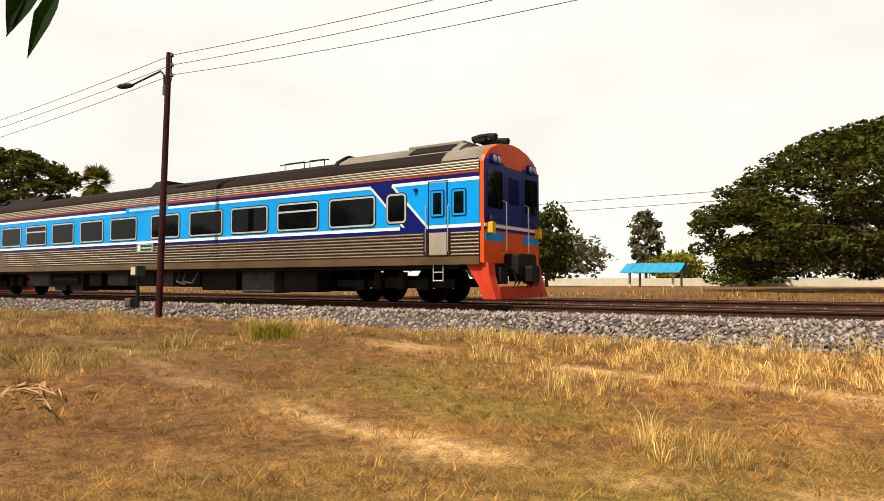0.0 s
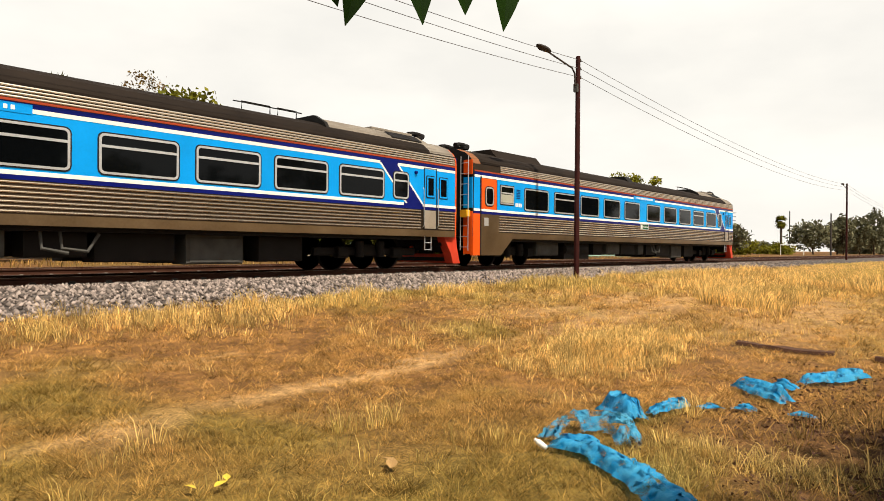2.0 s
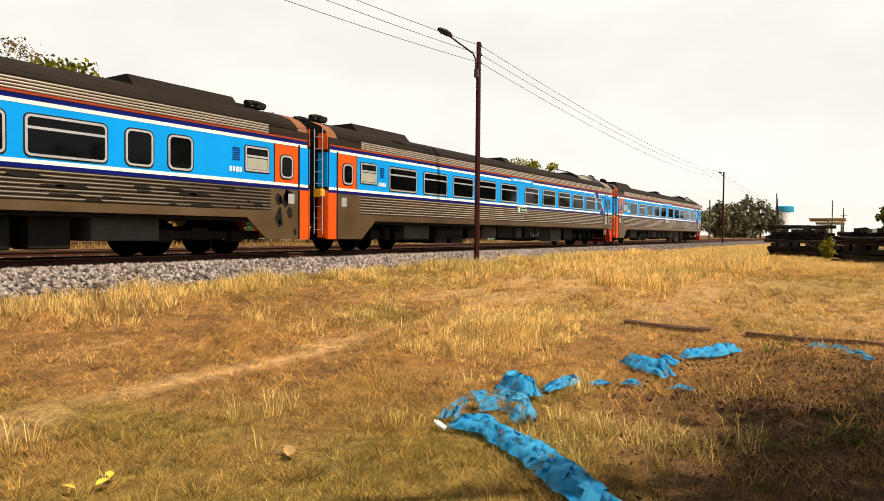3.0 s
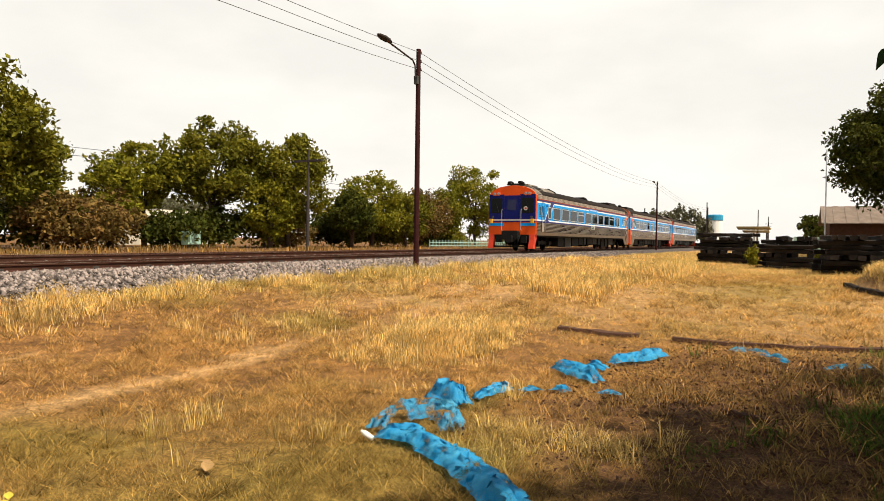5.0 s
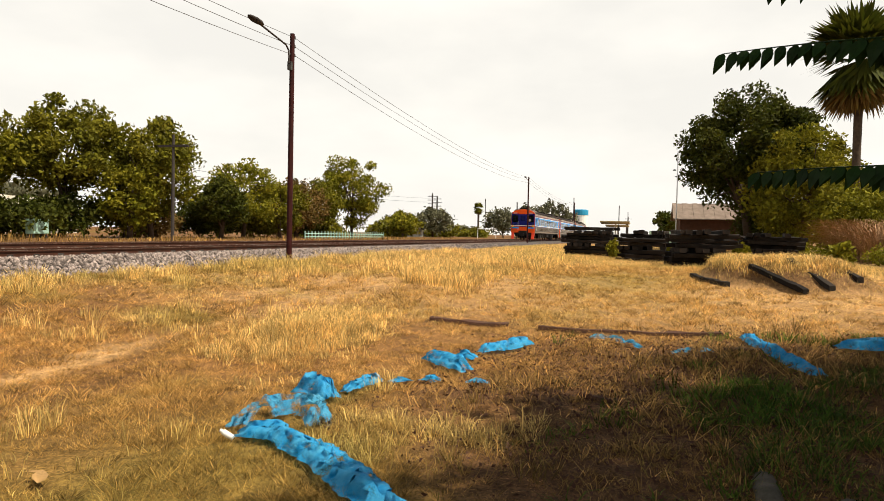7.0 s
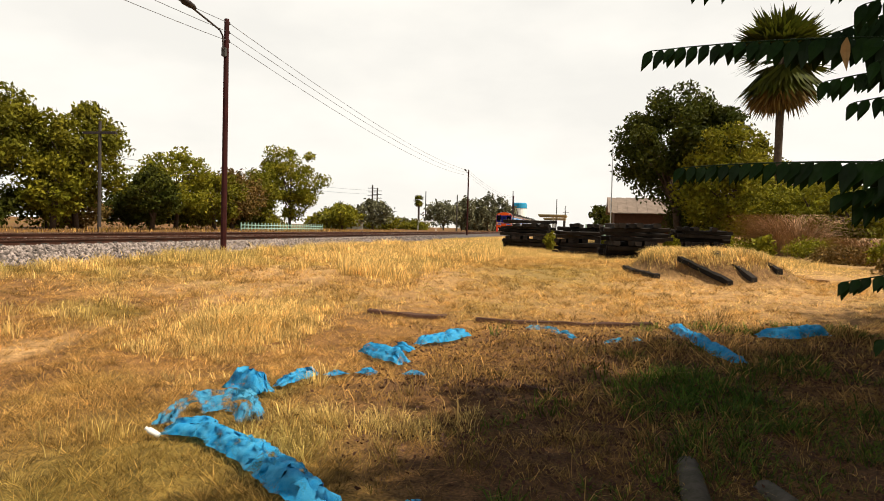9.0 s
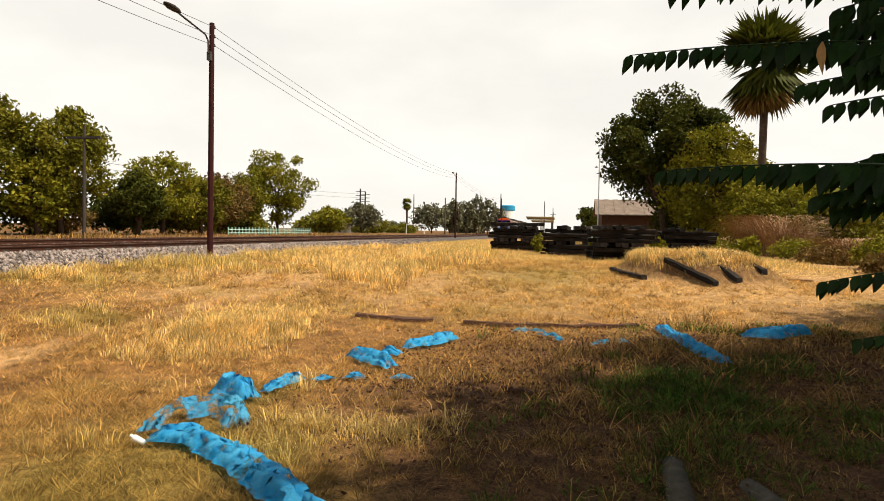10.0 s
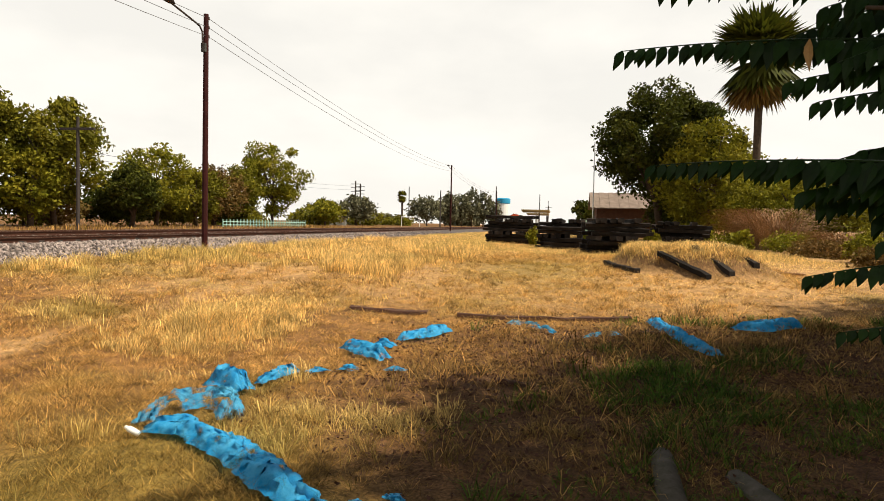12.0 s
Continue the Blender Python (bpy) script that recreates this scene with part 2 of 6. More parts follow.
def grass_material(name, gold, green, low=0.4, high=1.5):
    m = bpy.data.materials.new(name)
    m.use_nodes = True
    n, l = m.node_tree.nodes, m.node_tree.links
    b = n["Principled BSDF"]
    b.inputs["Roughness"].default_value = 0.7
    b.inputs["Specular IOR Level"].default_value = 0.08
    att = n.new("ShaderNodeAttribute")
    att.attribute_name = "soil"
    sep = n.new("ShaderNodeSeparateColor")
    l.new(att.outputs["Color"], sep.inputs[0])
    mx = n.new("ShaderNodeMix")
    mx.data_type = 'RGBA'
    mx.inputs[6].default_value, mx.inputs[7].default_value = (*gold, 1), (*green, 1)
    l.new(sep.outputs["Green"], mx.inputs[0])
    # Blue turns blades dark brown: dead litter grass, darkened to deepen the tree shade.
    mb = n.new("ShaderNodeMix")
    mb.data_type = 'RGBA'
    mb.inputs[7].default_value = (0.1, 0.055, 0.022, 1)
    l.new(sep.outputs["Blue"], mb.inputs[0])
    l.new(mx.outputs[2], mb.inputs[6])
    g = n.new("ShaderNodeNewGeometry")
    r = n.new("ShaderNodeMapRange")
    r.inputs[3].default_value, r.inputs[4].default_value = 0.5, 1.4
    l.new(g.outputs["Random Per Island"], r.inputs[0])
    tone = n.new("ShaderNodeMapRange")
    tone.inputs[3].default_value, tone.inputs[4].default_value = low, high
    l.new(sep.outputs["Red"], tone.inputs[0])
    both = n.new("ShaderNodeMath")
    both.operation = 'MULTIPLY'
    l.new(r.outputs[0], both.inputs[0])
    l.new(tone.outputs[0], both.inputs[1])
    sc = n.new("ShaderNodeVectorMath")
    sc.operation = 'SCALE'
    l.new(mb.outputs[2], sc.inputs[0])
    l.new(both.outputs[0], sc.inputs["Scale"])
    l.new(sc.outputs[0], b.inputs["Base Color"])
    t = n.new("ShaderNodeBsdfTranslucent")
    l.new(sc.outputs[0], t.inputs[0])
    ms = n.new("ShaderNodeMixShader")
    ms.inputs[0].default_value = 0.42
    l.new(b.outputs[0], ms.inputs[1])
    l.new(t.outputs[0], ms.inputs[2])
    l.new(ms.outputs[0], n["Material Output"].inputs[0])
    return m


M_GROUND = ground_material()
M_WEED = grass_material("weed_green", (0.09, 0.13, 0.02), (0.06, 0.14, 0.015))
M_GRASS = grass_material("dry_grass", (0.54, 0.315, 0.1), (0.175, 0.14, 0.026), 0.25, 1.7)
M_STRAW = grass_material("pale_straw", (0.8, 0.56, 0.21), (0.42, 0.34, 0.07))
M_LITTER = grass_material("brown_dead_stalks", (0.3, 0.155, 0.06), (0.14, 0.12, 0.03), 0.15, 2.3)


# ---------------------------------------------------------------- mesh helpers
class Mesh:
    def __init__(self):
        self.v, self.f = [], []

    def add(self, verts, faces):
        o = len(self.v)
        self.v += [tuple(p) for p in verts]
        self.f += [tuple(i + o for i in f) for f in faces]
        return self

    def box(self, x0, x1, y0, y1, z0, z1, bevel=0.0):
        if bevel <= 0:
            v = [(x, y, z) for x in (x0, x1) for y in (y0, y1) for z in (z0, z1)]
            return self.add(v, [(0, 1, 3, 2), (4, 6, 7, 5), (0, 4, 5, 1), (2, 3, 7, 6), (0, 2, 6, 4), (1, 5, 7, 3)])
        c = bevel
        pts = [(y0 + c, z0), (y1 - c, z0), (y1, z0 + c), (y1, z1 - c), (y1 - c, z1), (y0 + c, z1), (y0, z1 - c), (y0, z0 + c)]
        return self.prism([(x0, p) for p in pts], x0, x1)

    def prism(self, pts, x0, x1):
        """An outline of (_, (y, z)) drawn out along x."""
        k = len(pts)
        v = [(x0, p[1][0], p[1][1]) for p in pts] + [(x1, p[1][0], p[1][1]) for p in pts]
        f = [(i, (i + 1) % k, (i + 1) % k + k, i + k) for i in range(k)]
        return self.add(v, f + [tuple(range(k))[::-1], tuple(range(k, 2 * k))])

    def slab(self, pts, y0, y1):
        """An outline of (x, z) drawn out along y."""
        k = len(pts)
        v = [(x, y0, z) for x, z in pts] + [(x, y1, z) for x, z in pts]
        f = [(i, i + k, (i + 1) % k + k, (i + 1) % k) for i in range(k)]
        return self.add(v, f + [tuple(range(k)), tuple(range(k, 2 * k))[::-1]])

    def tube(self, path, r, seg=8, caps=True):
        rs = r if isinstance(r, (list, tuple)) else [r] * len(path)
        P = [Vector(p) for p in path]
        o, k = len(self.v), len(P)
        for i, p in enumerate(P):
            d = (P[min(i + 1, k - 1)] - P[max(i - 1, 0)]).normalized()
            a = d.cross(Vector((0, 0, 1)) if abs(d.z) < 0.95 else Vector((1, 0, 0))).normalized()
            b = d.cross(a)
            for j in range(seg):
                t = 2 * math.pi * j / seg
                self.v.append(tuple(p + (a * math.cos(t) + b * math.sin(t)) * rs[i]))
        for i in range(k - 1):
            for j in range(seg):
                q = o + i * seg
                self.f.append((q + j, q + (j + 1) % seg, q + seg + (j + 1) % seg, q + seg + j))
        if caps:
            self.f.append(tuple(range(o, o + seg))[::-1])
            self.f.append(tuple(range(o + (k - 1) * seg, o + k * seg)))
        return self

    def data(self, name, material, smooth=False):
        me = bpy.data.meshes.new(name)
        me.from_pydata(self.v, [], self.f)
        me.materials.append(material)
        if smooth:
            me.polygons.foreach_set("use_smooth", [True] * len(me.polygons))
        me.update()
        return me


def part(name, m, material, parent=None, label="", at=None, smooth=False):
    ob = new(name, m.data(name, material, smooth) if isinstance(m, Mesh) else m)
    if parent is not None:
        ob.parent = parent
    if at is not None:
        ob.matrix_basis = at
    if label:
        ob["label"] = label
    return ob


def thing(name, label, category, group="", at=None, kind=""):
    ob = new(name)
    if at is not None:
        ob.matrix_basis = at
    return tagged(ob, label, category, group, kind)


def fast_mesh(name, verts, faces, material, attr=None):
    """A mesh from arrays: faces of one size; attr: a colour per vertex."""
    me = bpy.data.meshes.new(name)
    n, k = faces.shape
    me.vertices.add(len(verts))
    me.vertices.foreach_set("co", np.asarray(verts, np.float32).ravel())
    me.loops.add(n * k)
    me.loops.foreach_set("vertex_index", faces.ravel().astype(np.int32))
    me.polygons.add(n)
    me.polygons.foreach_set("loop_start", np.arange(0, n * k, k, dtype=np.int32))
    me.materials.append(material)
    if attr is not None:
        a = me.color_attributes.new("soil", 'FLOAT_COLOR', 'POINT')
        a.data.foreach_set("color", np.asarray(attr, np.float32).ravel())
    me.update(calc_edges=True)
    return me

# ---------------------------------------------------------------- ground
RNG = np.random.default_rng(7)
LATTICE = RNG.random((256, 256))


def vnoise(x, y, s):
    """Smooth value noise, 0 to 1, features about 1/s metres wide."""
    x, y = np.asarray(x, float) * s + 71.3, np.asarray(y, float) * s + 37.9
    i, j = np.floor(x).astype(int), np.floor(y).astype(int)
    u, v = x - i, y - j
    u, v = u * u * (3 - 2 * u), v * v * (3 - 2 * v)
    g = lambda a, b: LATTICE[a % 256, b % 256]
    return (g(i, j) * (1 - u) + g(i + 1, j) * u) * (1 - v) + (g(i, j + 1) * (1 - u) + g(i + 1, j + 1) * u) * v


def smooth(a, b, x):
    t = np.clip((np.asarray(x, float) - a) / (b - a), 0, 1)
    return t * t * (3 - 2 * t)


def mound(x, y):
    """The flat-topped grassy heap, 0 to 1."""
    u, v = 0.94 * (x - 16.9) + 0.34 * (y + 2.75), -0.34 * (x - 16.9) + 0.94 * (y + 2.75)
    return np.exp(-((u / 2.5) ** 2 + (v / 1.35) ** 2) ** 4) * (0.75 + 0.4 * vnoise(x, y, 0.9))


def ground_z(x, y):
    x, y = np.asarray(x, float), np.asarray(y, float)
    r = np.hypot(x - 2, 1.25 * y)
    near = smooth(60, 40, np.abs(x))
    z = -0.46 * (1 - smooth(6, 15, r))
    z = z + near * (0.07 * (vnoise(x, y, 0.35) - 0.5) + 0.05 * (vnoise(x, y, 1.3) - 0.5)) * smooth(11, 9, y)
    litter = smooth(1.4, 0.6, np.abs(np.hypot((x - 7.0) / 3.4, (y + 1.2) / 3.6)))
    z = z + 0.10 * litter * (vnoise(x, y, 1.0) - 0.35)
    z = z + 0.5 * mound(x, y)
    return z + 0.2 * smooth(15, 17, y)


RUTS = [[(-60, 14), (-17, 7.4), (-7.3, 5.2), (-4.2, 4.75), (-2, 4.65), (0.3, 5.1), (2.4, 5.35), (3.6, 5.62), (6.5, 5.65), (10.2, 5.6), (15, 6.8), (26, 7.6), (60, 8)],
        [(-15, 8.4), (-6, 8.3), (-1, 8.1), (3, 7.5), (6.6, 6.9), (10, 6.5), (14, 6.4)],
        [(10, 5.4), (13, 5.2), (17, 6.2), (24, 7.0)], [(11.5, 2.4), (13.5, 2.7), (15.5, 3.2)]]
RUT_WIDTH = [0.13, 0.07, 0.2, 0.1]


def rut_mask(x, y):
    out = np.zeros(np.shape(x))
    for line, w in zip(RUTS, RUT_WIDTH):
        xs, ys = [p[0] for p in line], [p[1] for p in line]
        d = np.abs(y - np.interp(x, xs, ys, left=-99, right=-99)) + 0.35 * (vnoise(x, y, 1.1) - 0.5)
        out = np.maximum(out, smooth(w * 2.2, w * 0.6, d))
    return out * smooth(0.0, 0.62, 0.45 * vnoise(x, y, 0.9) + 0.55 * vnoise(x, y, 4.0))


def soil(x, y):
    """Bare path, green and leaf-litter amounts at a place, litter widened to deepen the tree shade."""
    red = np.maximum((0.7 + 0.25 * smooth(2, -1, x)) * rut_mask(x, y), 0.75 * smooth(7.5, 14, x) * smooth(11, 9, y) * (0.5 + 0.5 * vnoise(x, y, 0.7)))
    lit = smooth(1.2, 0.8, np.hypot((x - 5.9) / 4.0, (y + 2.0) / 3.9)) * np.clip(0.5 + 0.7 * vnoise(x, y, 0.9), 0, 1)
    green = smooth(0.5, 0.8, vnoise(x, y, 0.33) * 0.6 + vnoise(x, y, 1.2) * 0.4) * 0.6
    green = np.maximum(green, 0.75 * np.exp(-(((x - 16) / 3.5) ** 2 + ((y - 0.8) / 1.6) ** 2)))
    green = np.maximum(green, np.exp(-(((x - 6.4) / 0.8) ** 2 + ((y + 0.9) / 0.9) ** 2)))
    green = np.maximum(green, 0.8 * np.exp(-(((x - 3.4) / 0.9) ** 2 + ((y - 0.2) / 0.9) ** 2)))
    green = np.maximum(green, 0.85 * smooth(7.5, 2.4, np.hypot(x - 0.4, y - 0.2)) * (0.35 + 0.65 * vnoise(x, y, 1.1)))
    rim = np.clip(mound(x, y), 0, 1)
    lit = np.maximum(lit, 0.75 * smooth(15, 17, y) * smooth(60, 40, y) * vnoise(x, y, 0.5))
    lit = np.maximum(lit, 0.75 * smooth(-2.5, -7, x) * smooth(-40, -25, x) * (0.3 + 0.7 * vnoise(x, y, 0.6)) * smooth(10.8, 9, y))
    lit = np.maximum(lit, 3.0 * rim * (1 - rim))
    green = green * (1 - 0.5 * lit) * (1 - 0.6 * red)
    return red, green, lit


def build_ground():
    xs = np.concatenate([[-4000, -1500, -600, -250, -120, -70, -45], np.arange(-30, 46, 0.28), [50, 56, 64, 75, 95, 130, 200, 400, 900, 2000, 4500]])
    ys = np.concatenate([[-4000, -1500, -500, -200, -90, -45, -28, -20], np.arange(-14, 11.2, 0.28), [12, 14, 15, 16, 17, 19, 23, 28, 36, 50, 80, 140, 300, 800, 2000, 4500]])
    X, Y = np.meshgrid(xs, ys, indexing="ij")
    v = np.stack([X, Y, ground_z(X, Y)], -1).reshape(-1, 3)
    a, b = len(xs), len(ys)
    i = (np.arange(a - 1)[:, None] * b + np.arange(b - 1)[None]).ravel()
    f = np.stack([i, i + b, i + b + 1, i + 1], -1)
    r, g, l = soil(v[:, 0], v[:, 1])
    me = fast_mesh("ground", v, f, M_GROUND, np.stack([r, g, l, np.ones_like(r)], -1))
    me.polygons.foreach_set("use_smooth", [True] * len(me.polygons))
    tagged(new("ground", me), "dry straw-coloured field with bare wheel ruts", "ground", kind="structure")


def blades(name, n, region, height, width, label, lean=0.5, seed=1, weight=None, green_add=0.0, bent=True, material=None, dead=0.7, tuft=(1, 0.0)):
    """Grass blades spread over a region of the plan in tufts of (blades, radius), each tuft with its own tone and height."""
    g = np.random.default_rng(seed)
    x0, x1, y0, y1 = region
    many, spread = tuft
    n //= many
    x, y = g.uniform(x0, x1, n), g.uniform(y0, y1, n)
    keep = g.random(n) < weight(x, y)
    x, y = np.repeat(x[keep], many), np.repeat(y[keep], many)
    tall = np.repeat(g.uniform(0.45, 1.35, keep.sum()), many) if many > 1 else 1.0
    tone = np.repeat(g.random(keep.sum()), many)
    n = len(x)
    b = g.uniform(0, 2 * np.pi, n)
    if many > 1:
        out = np.abs(g.normal(0, spread, n)) * np.clip(0.7 + 0.06 * np.hypot(x, y), 1, 2.5)
        x, y = x + np.cos(b) * out, y + np.sin(b) * out
        b = b + g.normal(0, 0.6, n)
    h = height(x, y) * g.uniform(0.5, 1.25, n) * tall
    a = g.uniform(0, 2 * np.pi, n)
    bend = h * lean * g.uniform(0.3, 1.3, n)
    z = ground_z(x, y) - 0.01
    w = width * g.uniform(0.6, 1.4, n) * np.clip(0.34 + 0.075 * np.hypot(x, y), 0.4, 3.0)
    dx, dy = np.cos(a) * w, np.sin(a) * w
    lx, ly = np.cos(b) * bend, np.sin(b) * bend
    tip = np.stack([x + lx, y + ly, z + h * (1 - 0.25 * lean)], -1)
    lo = [np.stack([x - dx, y - dy, z], -1), np.stack([x + dx, y + dy, z], -1)]
    if bent:
        mx, my, mz = x + lx * 0.35, y + ly * 0.35, z + h * 0.6
        v = np.stack(lo + [np.stack([mx - dx * 0.75, my - dy * 0.75, mz], -1), np.stack([mx + dx * 0.75, my + dy * 0.75, mz], -1), tip], 1).reshape(-1, 3)
        q, k = np.arange(n) * 5, 5
        f = np.concatenate([np.stack([q, q + 1, q + 3], -1), np.stack([q, q + 3, q + 2], -1), np.stack([q + 2, q + 3, q + 4], -1)])
    else:
        v = np.stack(lo + [tip], 1).reshape(-1, 3)
        q, k = np.arange(n) * 3, 3
        f = np.stack([q, q + 1, q + 2], -1)
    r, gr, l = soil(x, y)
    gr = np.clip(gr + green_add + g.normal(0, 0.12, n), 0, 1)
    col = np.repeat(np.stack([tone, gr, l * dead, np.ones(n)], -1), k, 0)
    tagged(new(name, fast_mesh(name, v, f, material or M_GRASS, col)), label, "grass", kind="stuff")


def patchy(x, y):
    """How thick the short grass stands: worn and thick patches at two sizes."""
    return np.clip(0.25 + 1.3 * (0.5 * vnoise(x + 40, y, 0.8) + 0.5 * vnoise(x, y + 40, 2.6)) ** 1.6 * 1.6, 0.12, 1)


def tall_amount(x, y):
    """Where the grass stands tall: the strip beside the ballast and scattered tussocks."""
    strip = smooth(8.0, 9.4, y + 1.8 * (vnoise(x, y, 0.5) - 0.5)) * smooth(10.5, 9.9, y + 0.5 * (vnoise(x, y, 0.7) - 0.5)) * (0.55 + 0.6 * smooth(0.3, 0.75, vnoise(x, y, 0.9))) * smooth(-8.5, -4, x)
    tuss = smooth(0.56, 0.8, 0.6 * vnoise(x + 9, y - 4, 0.75) + 0.4 * vnoise(x, y, 2.4)) * smooth(2.4, 4.0, y)
    island = np.exp(-(((x - 8.3) / 1.5) ** 2 + ((y - 4.3) / 0.65) ** 2)) + 0.9 * np.exp(-(((x - 16.5) / 2.6) ** 2 + ((y - 4.6) / 0.9) ** 2))
    return np.clip(np.maximum.reduce([strip, 0.75 * tuss, island]) * (1 - 0.9 * rut_mask(x, y)), 0, 1)


def build_grass():
    d = lambda x, y: np.hypot(x - 0.4, y - 0.2)
    bare = lambda x, y, k=0.68: 1 - k * rut_mask(x, y)
    clear = lambda x, y: 1 - 0.8 * soil(x, y)[2]
    blades("short_grass", 1000000, (-14, 22, -5, 10.6), lambda x, y: 0.025 + 0.1 * patchy(x, y) * vnoise(x, y, 1.7) + 0.003 * d(x, y), 0.0036,
           "short dry golden grass with green patches", 1.0, 3,
           lambda x, y: np.clip(7 / (3 + d(x, y)), 0.2, 1) * bare(x, y) * clear(x, y) * patchy(x, y), bent=False, tuft=(16, 0.035))
    blades("near_grass", 520000, (0.2, 8.5, -3.5, 7.5), lambda x, y: 0.02 + 0.09 * patchy(x, y) * vnoise(x, y, 1.9), 0.003,
           "short matted dry grass", 1.1, 4, lambda x, y: np.clip(4.5 / (1.5 + d(x, y)), 0, 1) * bare(x, y) * clear(x, y) * patchy(x, y), bent=False, tuft=(18, 0.03))
    blades("tall_grass", 800000, (-22, 34, -5.5, 10.7), lambda x, y: (0.08 + 0.27 * tall_amount(x, y) * (0.3 + 0.7 * vnoise(x, y, 1.8))), 0.0032,
           "tall straw-yellow grass tussocks", 0.6, 5, lambda x, y: tall_amount(x, y) * np.clip(13 / (4 + d(x, y)), 0.25, 1), material=M_STRAW, tuft=(16, 0.05))
    blades("straw_litter", 460000, (-12, 20, -5, 10.3), lambda x, y: 0.022 + 0.014 * vnoise(x, y, 1.5), 0.004,
           "dead straw lying on the ground", 3.4, 15, lambda x, y: np.clip(6 / (2.5 + d(x, y)), 0.15, 1) * (0.3 + 0.7 * vnoise(x, y, 2.0)) * (1 - 0.5 * soil(x, y)[2]), bent=False, tuft=(7, 0.03))
    litter = lambda x, y: smooth(1.2, 0.75, np.hypot((x - 6.9) / 3.6, (y + 1.6) / 4.2))
    blades("dead_stalks", 230000, (2.6, 11.5, -6.0, 2.6), lambda x, y: 0.035 + 0.06 * vnoise(x, y, 1.3), 0.0036,
           "brown dead stalks lying tangled in the litter", 2.8, 16, lambda x, y: litter(x, y) * (0.15 + 0.85 * smooth(0.35, 0.65, vnoise(x, y, 1.5))), dead=0.35, material=M_LITTER, tuft=(9, 0.05), bent=False)
    blades("pale_stalks", 16000, (3.2, 10.5, -4.5, 2.0), lambda x, y: 0.08 + 0.22 * vnoise(x, y, 1.3) ** 2, 0.0034,
           "pale dead stalks standing in the litter", 1.8, 46, lambda x, y: litter(x, y) * (0.2 + 0.8 * vnoise(x, y, 0.8)), dead=0.15, tuft=(5, 0.03))
    blades("green_weeds", 110000, (2.4, 10.5, -5.0, 1.4), lambda x, y: 0.04 + 0.14 * vnoise(x, y, 1.4), 0.006,
           "low green weeds growing in the shaded litter", 1.2, 31,
           lambda x, y: np.clip(0.5 * smooth(0.56, 0.72, 0.5 * vnoise(x + 5, y, 0.9) + 0.5 * vnoise(x, y, 2.4)) + 0.8 * np.exp(-(((x - 6.5) / 0.5) ** 2 + ((y + 0.95) / 0.4) ** 2)), 0, 1) * smooth(1.3, 0.2, y), material=M_WEED, dead=0.1, tuft=(10, 0.05))
    blades("rank_weeds", 70000, (2.0, 12, -7, 1.6), lambda x, y: 0.05 + 0.26 * vnoise(x, y, 0.9) ** 2, 0.0032,
           "rank weeds and dead stalks in the shade", 1.0, 10, lambda x, y: litter(x, y) * smooth(0.45, 0.65, vnoise(x - 7, y, 1.1)), 0.45, material=M_LITTER, dead=0.2, tuft=(10, 0.05))
    blades("field_tussocks", 80000, (6.4, 10.2, 3.4, 5.3), lambda x, y: 0.08 + 0.24 * vnoise(x, y, 1.6) * np.exp(-(((x - 8.3) / 1.4) ** 2 + ((y - 4.35) / 0.6) ** 2)), 0.0036,
           "pale standing grass tussock in the field", 0.6, 18, lambda x, y: np.exp(-(((x - 8.3) / 1.3) ** 2 + ((y - 4.35) / 0.55) ** 2)), material=M_STRAW, tuft=(20, 0.05))
    blades("far_tussocks", 70000, (13, 26, 2.8, 8.5), lambda x, y: 0.1 + 0.3 * vnoise(x, y, 0.9), 0.003,
           "pale standing grass tussocks down the field", 0.6, 19, lambda x, y: smooth(0.48, 0.7, vnoise(x - 3, y + 5, 0.55)) * bare(x, y, 1), material=M_STRAW, tuft=(14, 0.06))
    blades("bank_tussocks", 9000, (4.0, 6.2, 0.9, 2.5), lambda x, y: 0.08 + 0.15 * vnoise(x, y, 2.2), 0.003,
           "pale dry tussock beside the blue net", 1.0, 17, lambda x, y: smooth(0.45, 0.75, vnoise(x, y, 1.6)), material=M_STRAW, dead=0.2, tuft=(24, 0.05))
    blades("mound_grass", 60000, (13.5, 20.5, -5.2, -0.6), lambda x, y: 0.1 + 0.16 * vnoise(x, y, 1.4), 0.0032,
           "thick golden grass on the mound", 0.8, 47, lambda x, y: smooth(0.5, 0.9, mound(x, y)), material=M_STRAW, dead=0.0, tuft=(14, 0.06))
    blades("field_grass", 420000, (8.5, 42, -8, 9.5), lambda x, y: 0.03 + 0.06 * vnoise(x, y, 1.2), 0.0034,
           "short pale straw covering the far field", 0.9, 50, lambda x, y: np.clip(16 / (2 + x), 0.3, 1) * bare(x, y, 0.7) * smooth(8.5, 11, x + 2 * vnoise(x, y, 1.0)) * patchy(x, y), material=M_STRAW, tuft=(8, 0.05), bent=False)
    blades("distant_grass", 240000, (20, 75, -8, 10.9), lambda x, y: 0.08 + 0.12 * vnoise(x, y, 0.4), 0.0028,
           "straw-yellow grass beside the track", 0.6, 6, lambda x, y: np.clip(1.2 - x / 75, 0.15, 1) * bare(x, y), material=M_STRAW, tuft=(6, 0.06), bent=False)
    blades("verge_grass", 110000, (-70, -12, -2, 10.9), lambda x, y: 0.06 + 0.1 * vnoise(x, y, 0.4), 0.0026,
           "dry grass beside the track", 0.6, 8, lambda x, y: np.clip(1.25 + x / 70, 0.1, 1) * bare(x, y), tuft=(6, 0.06), bent=False)
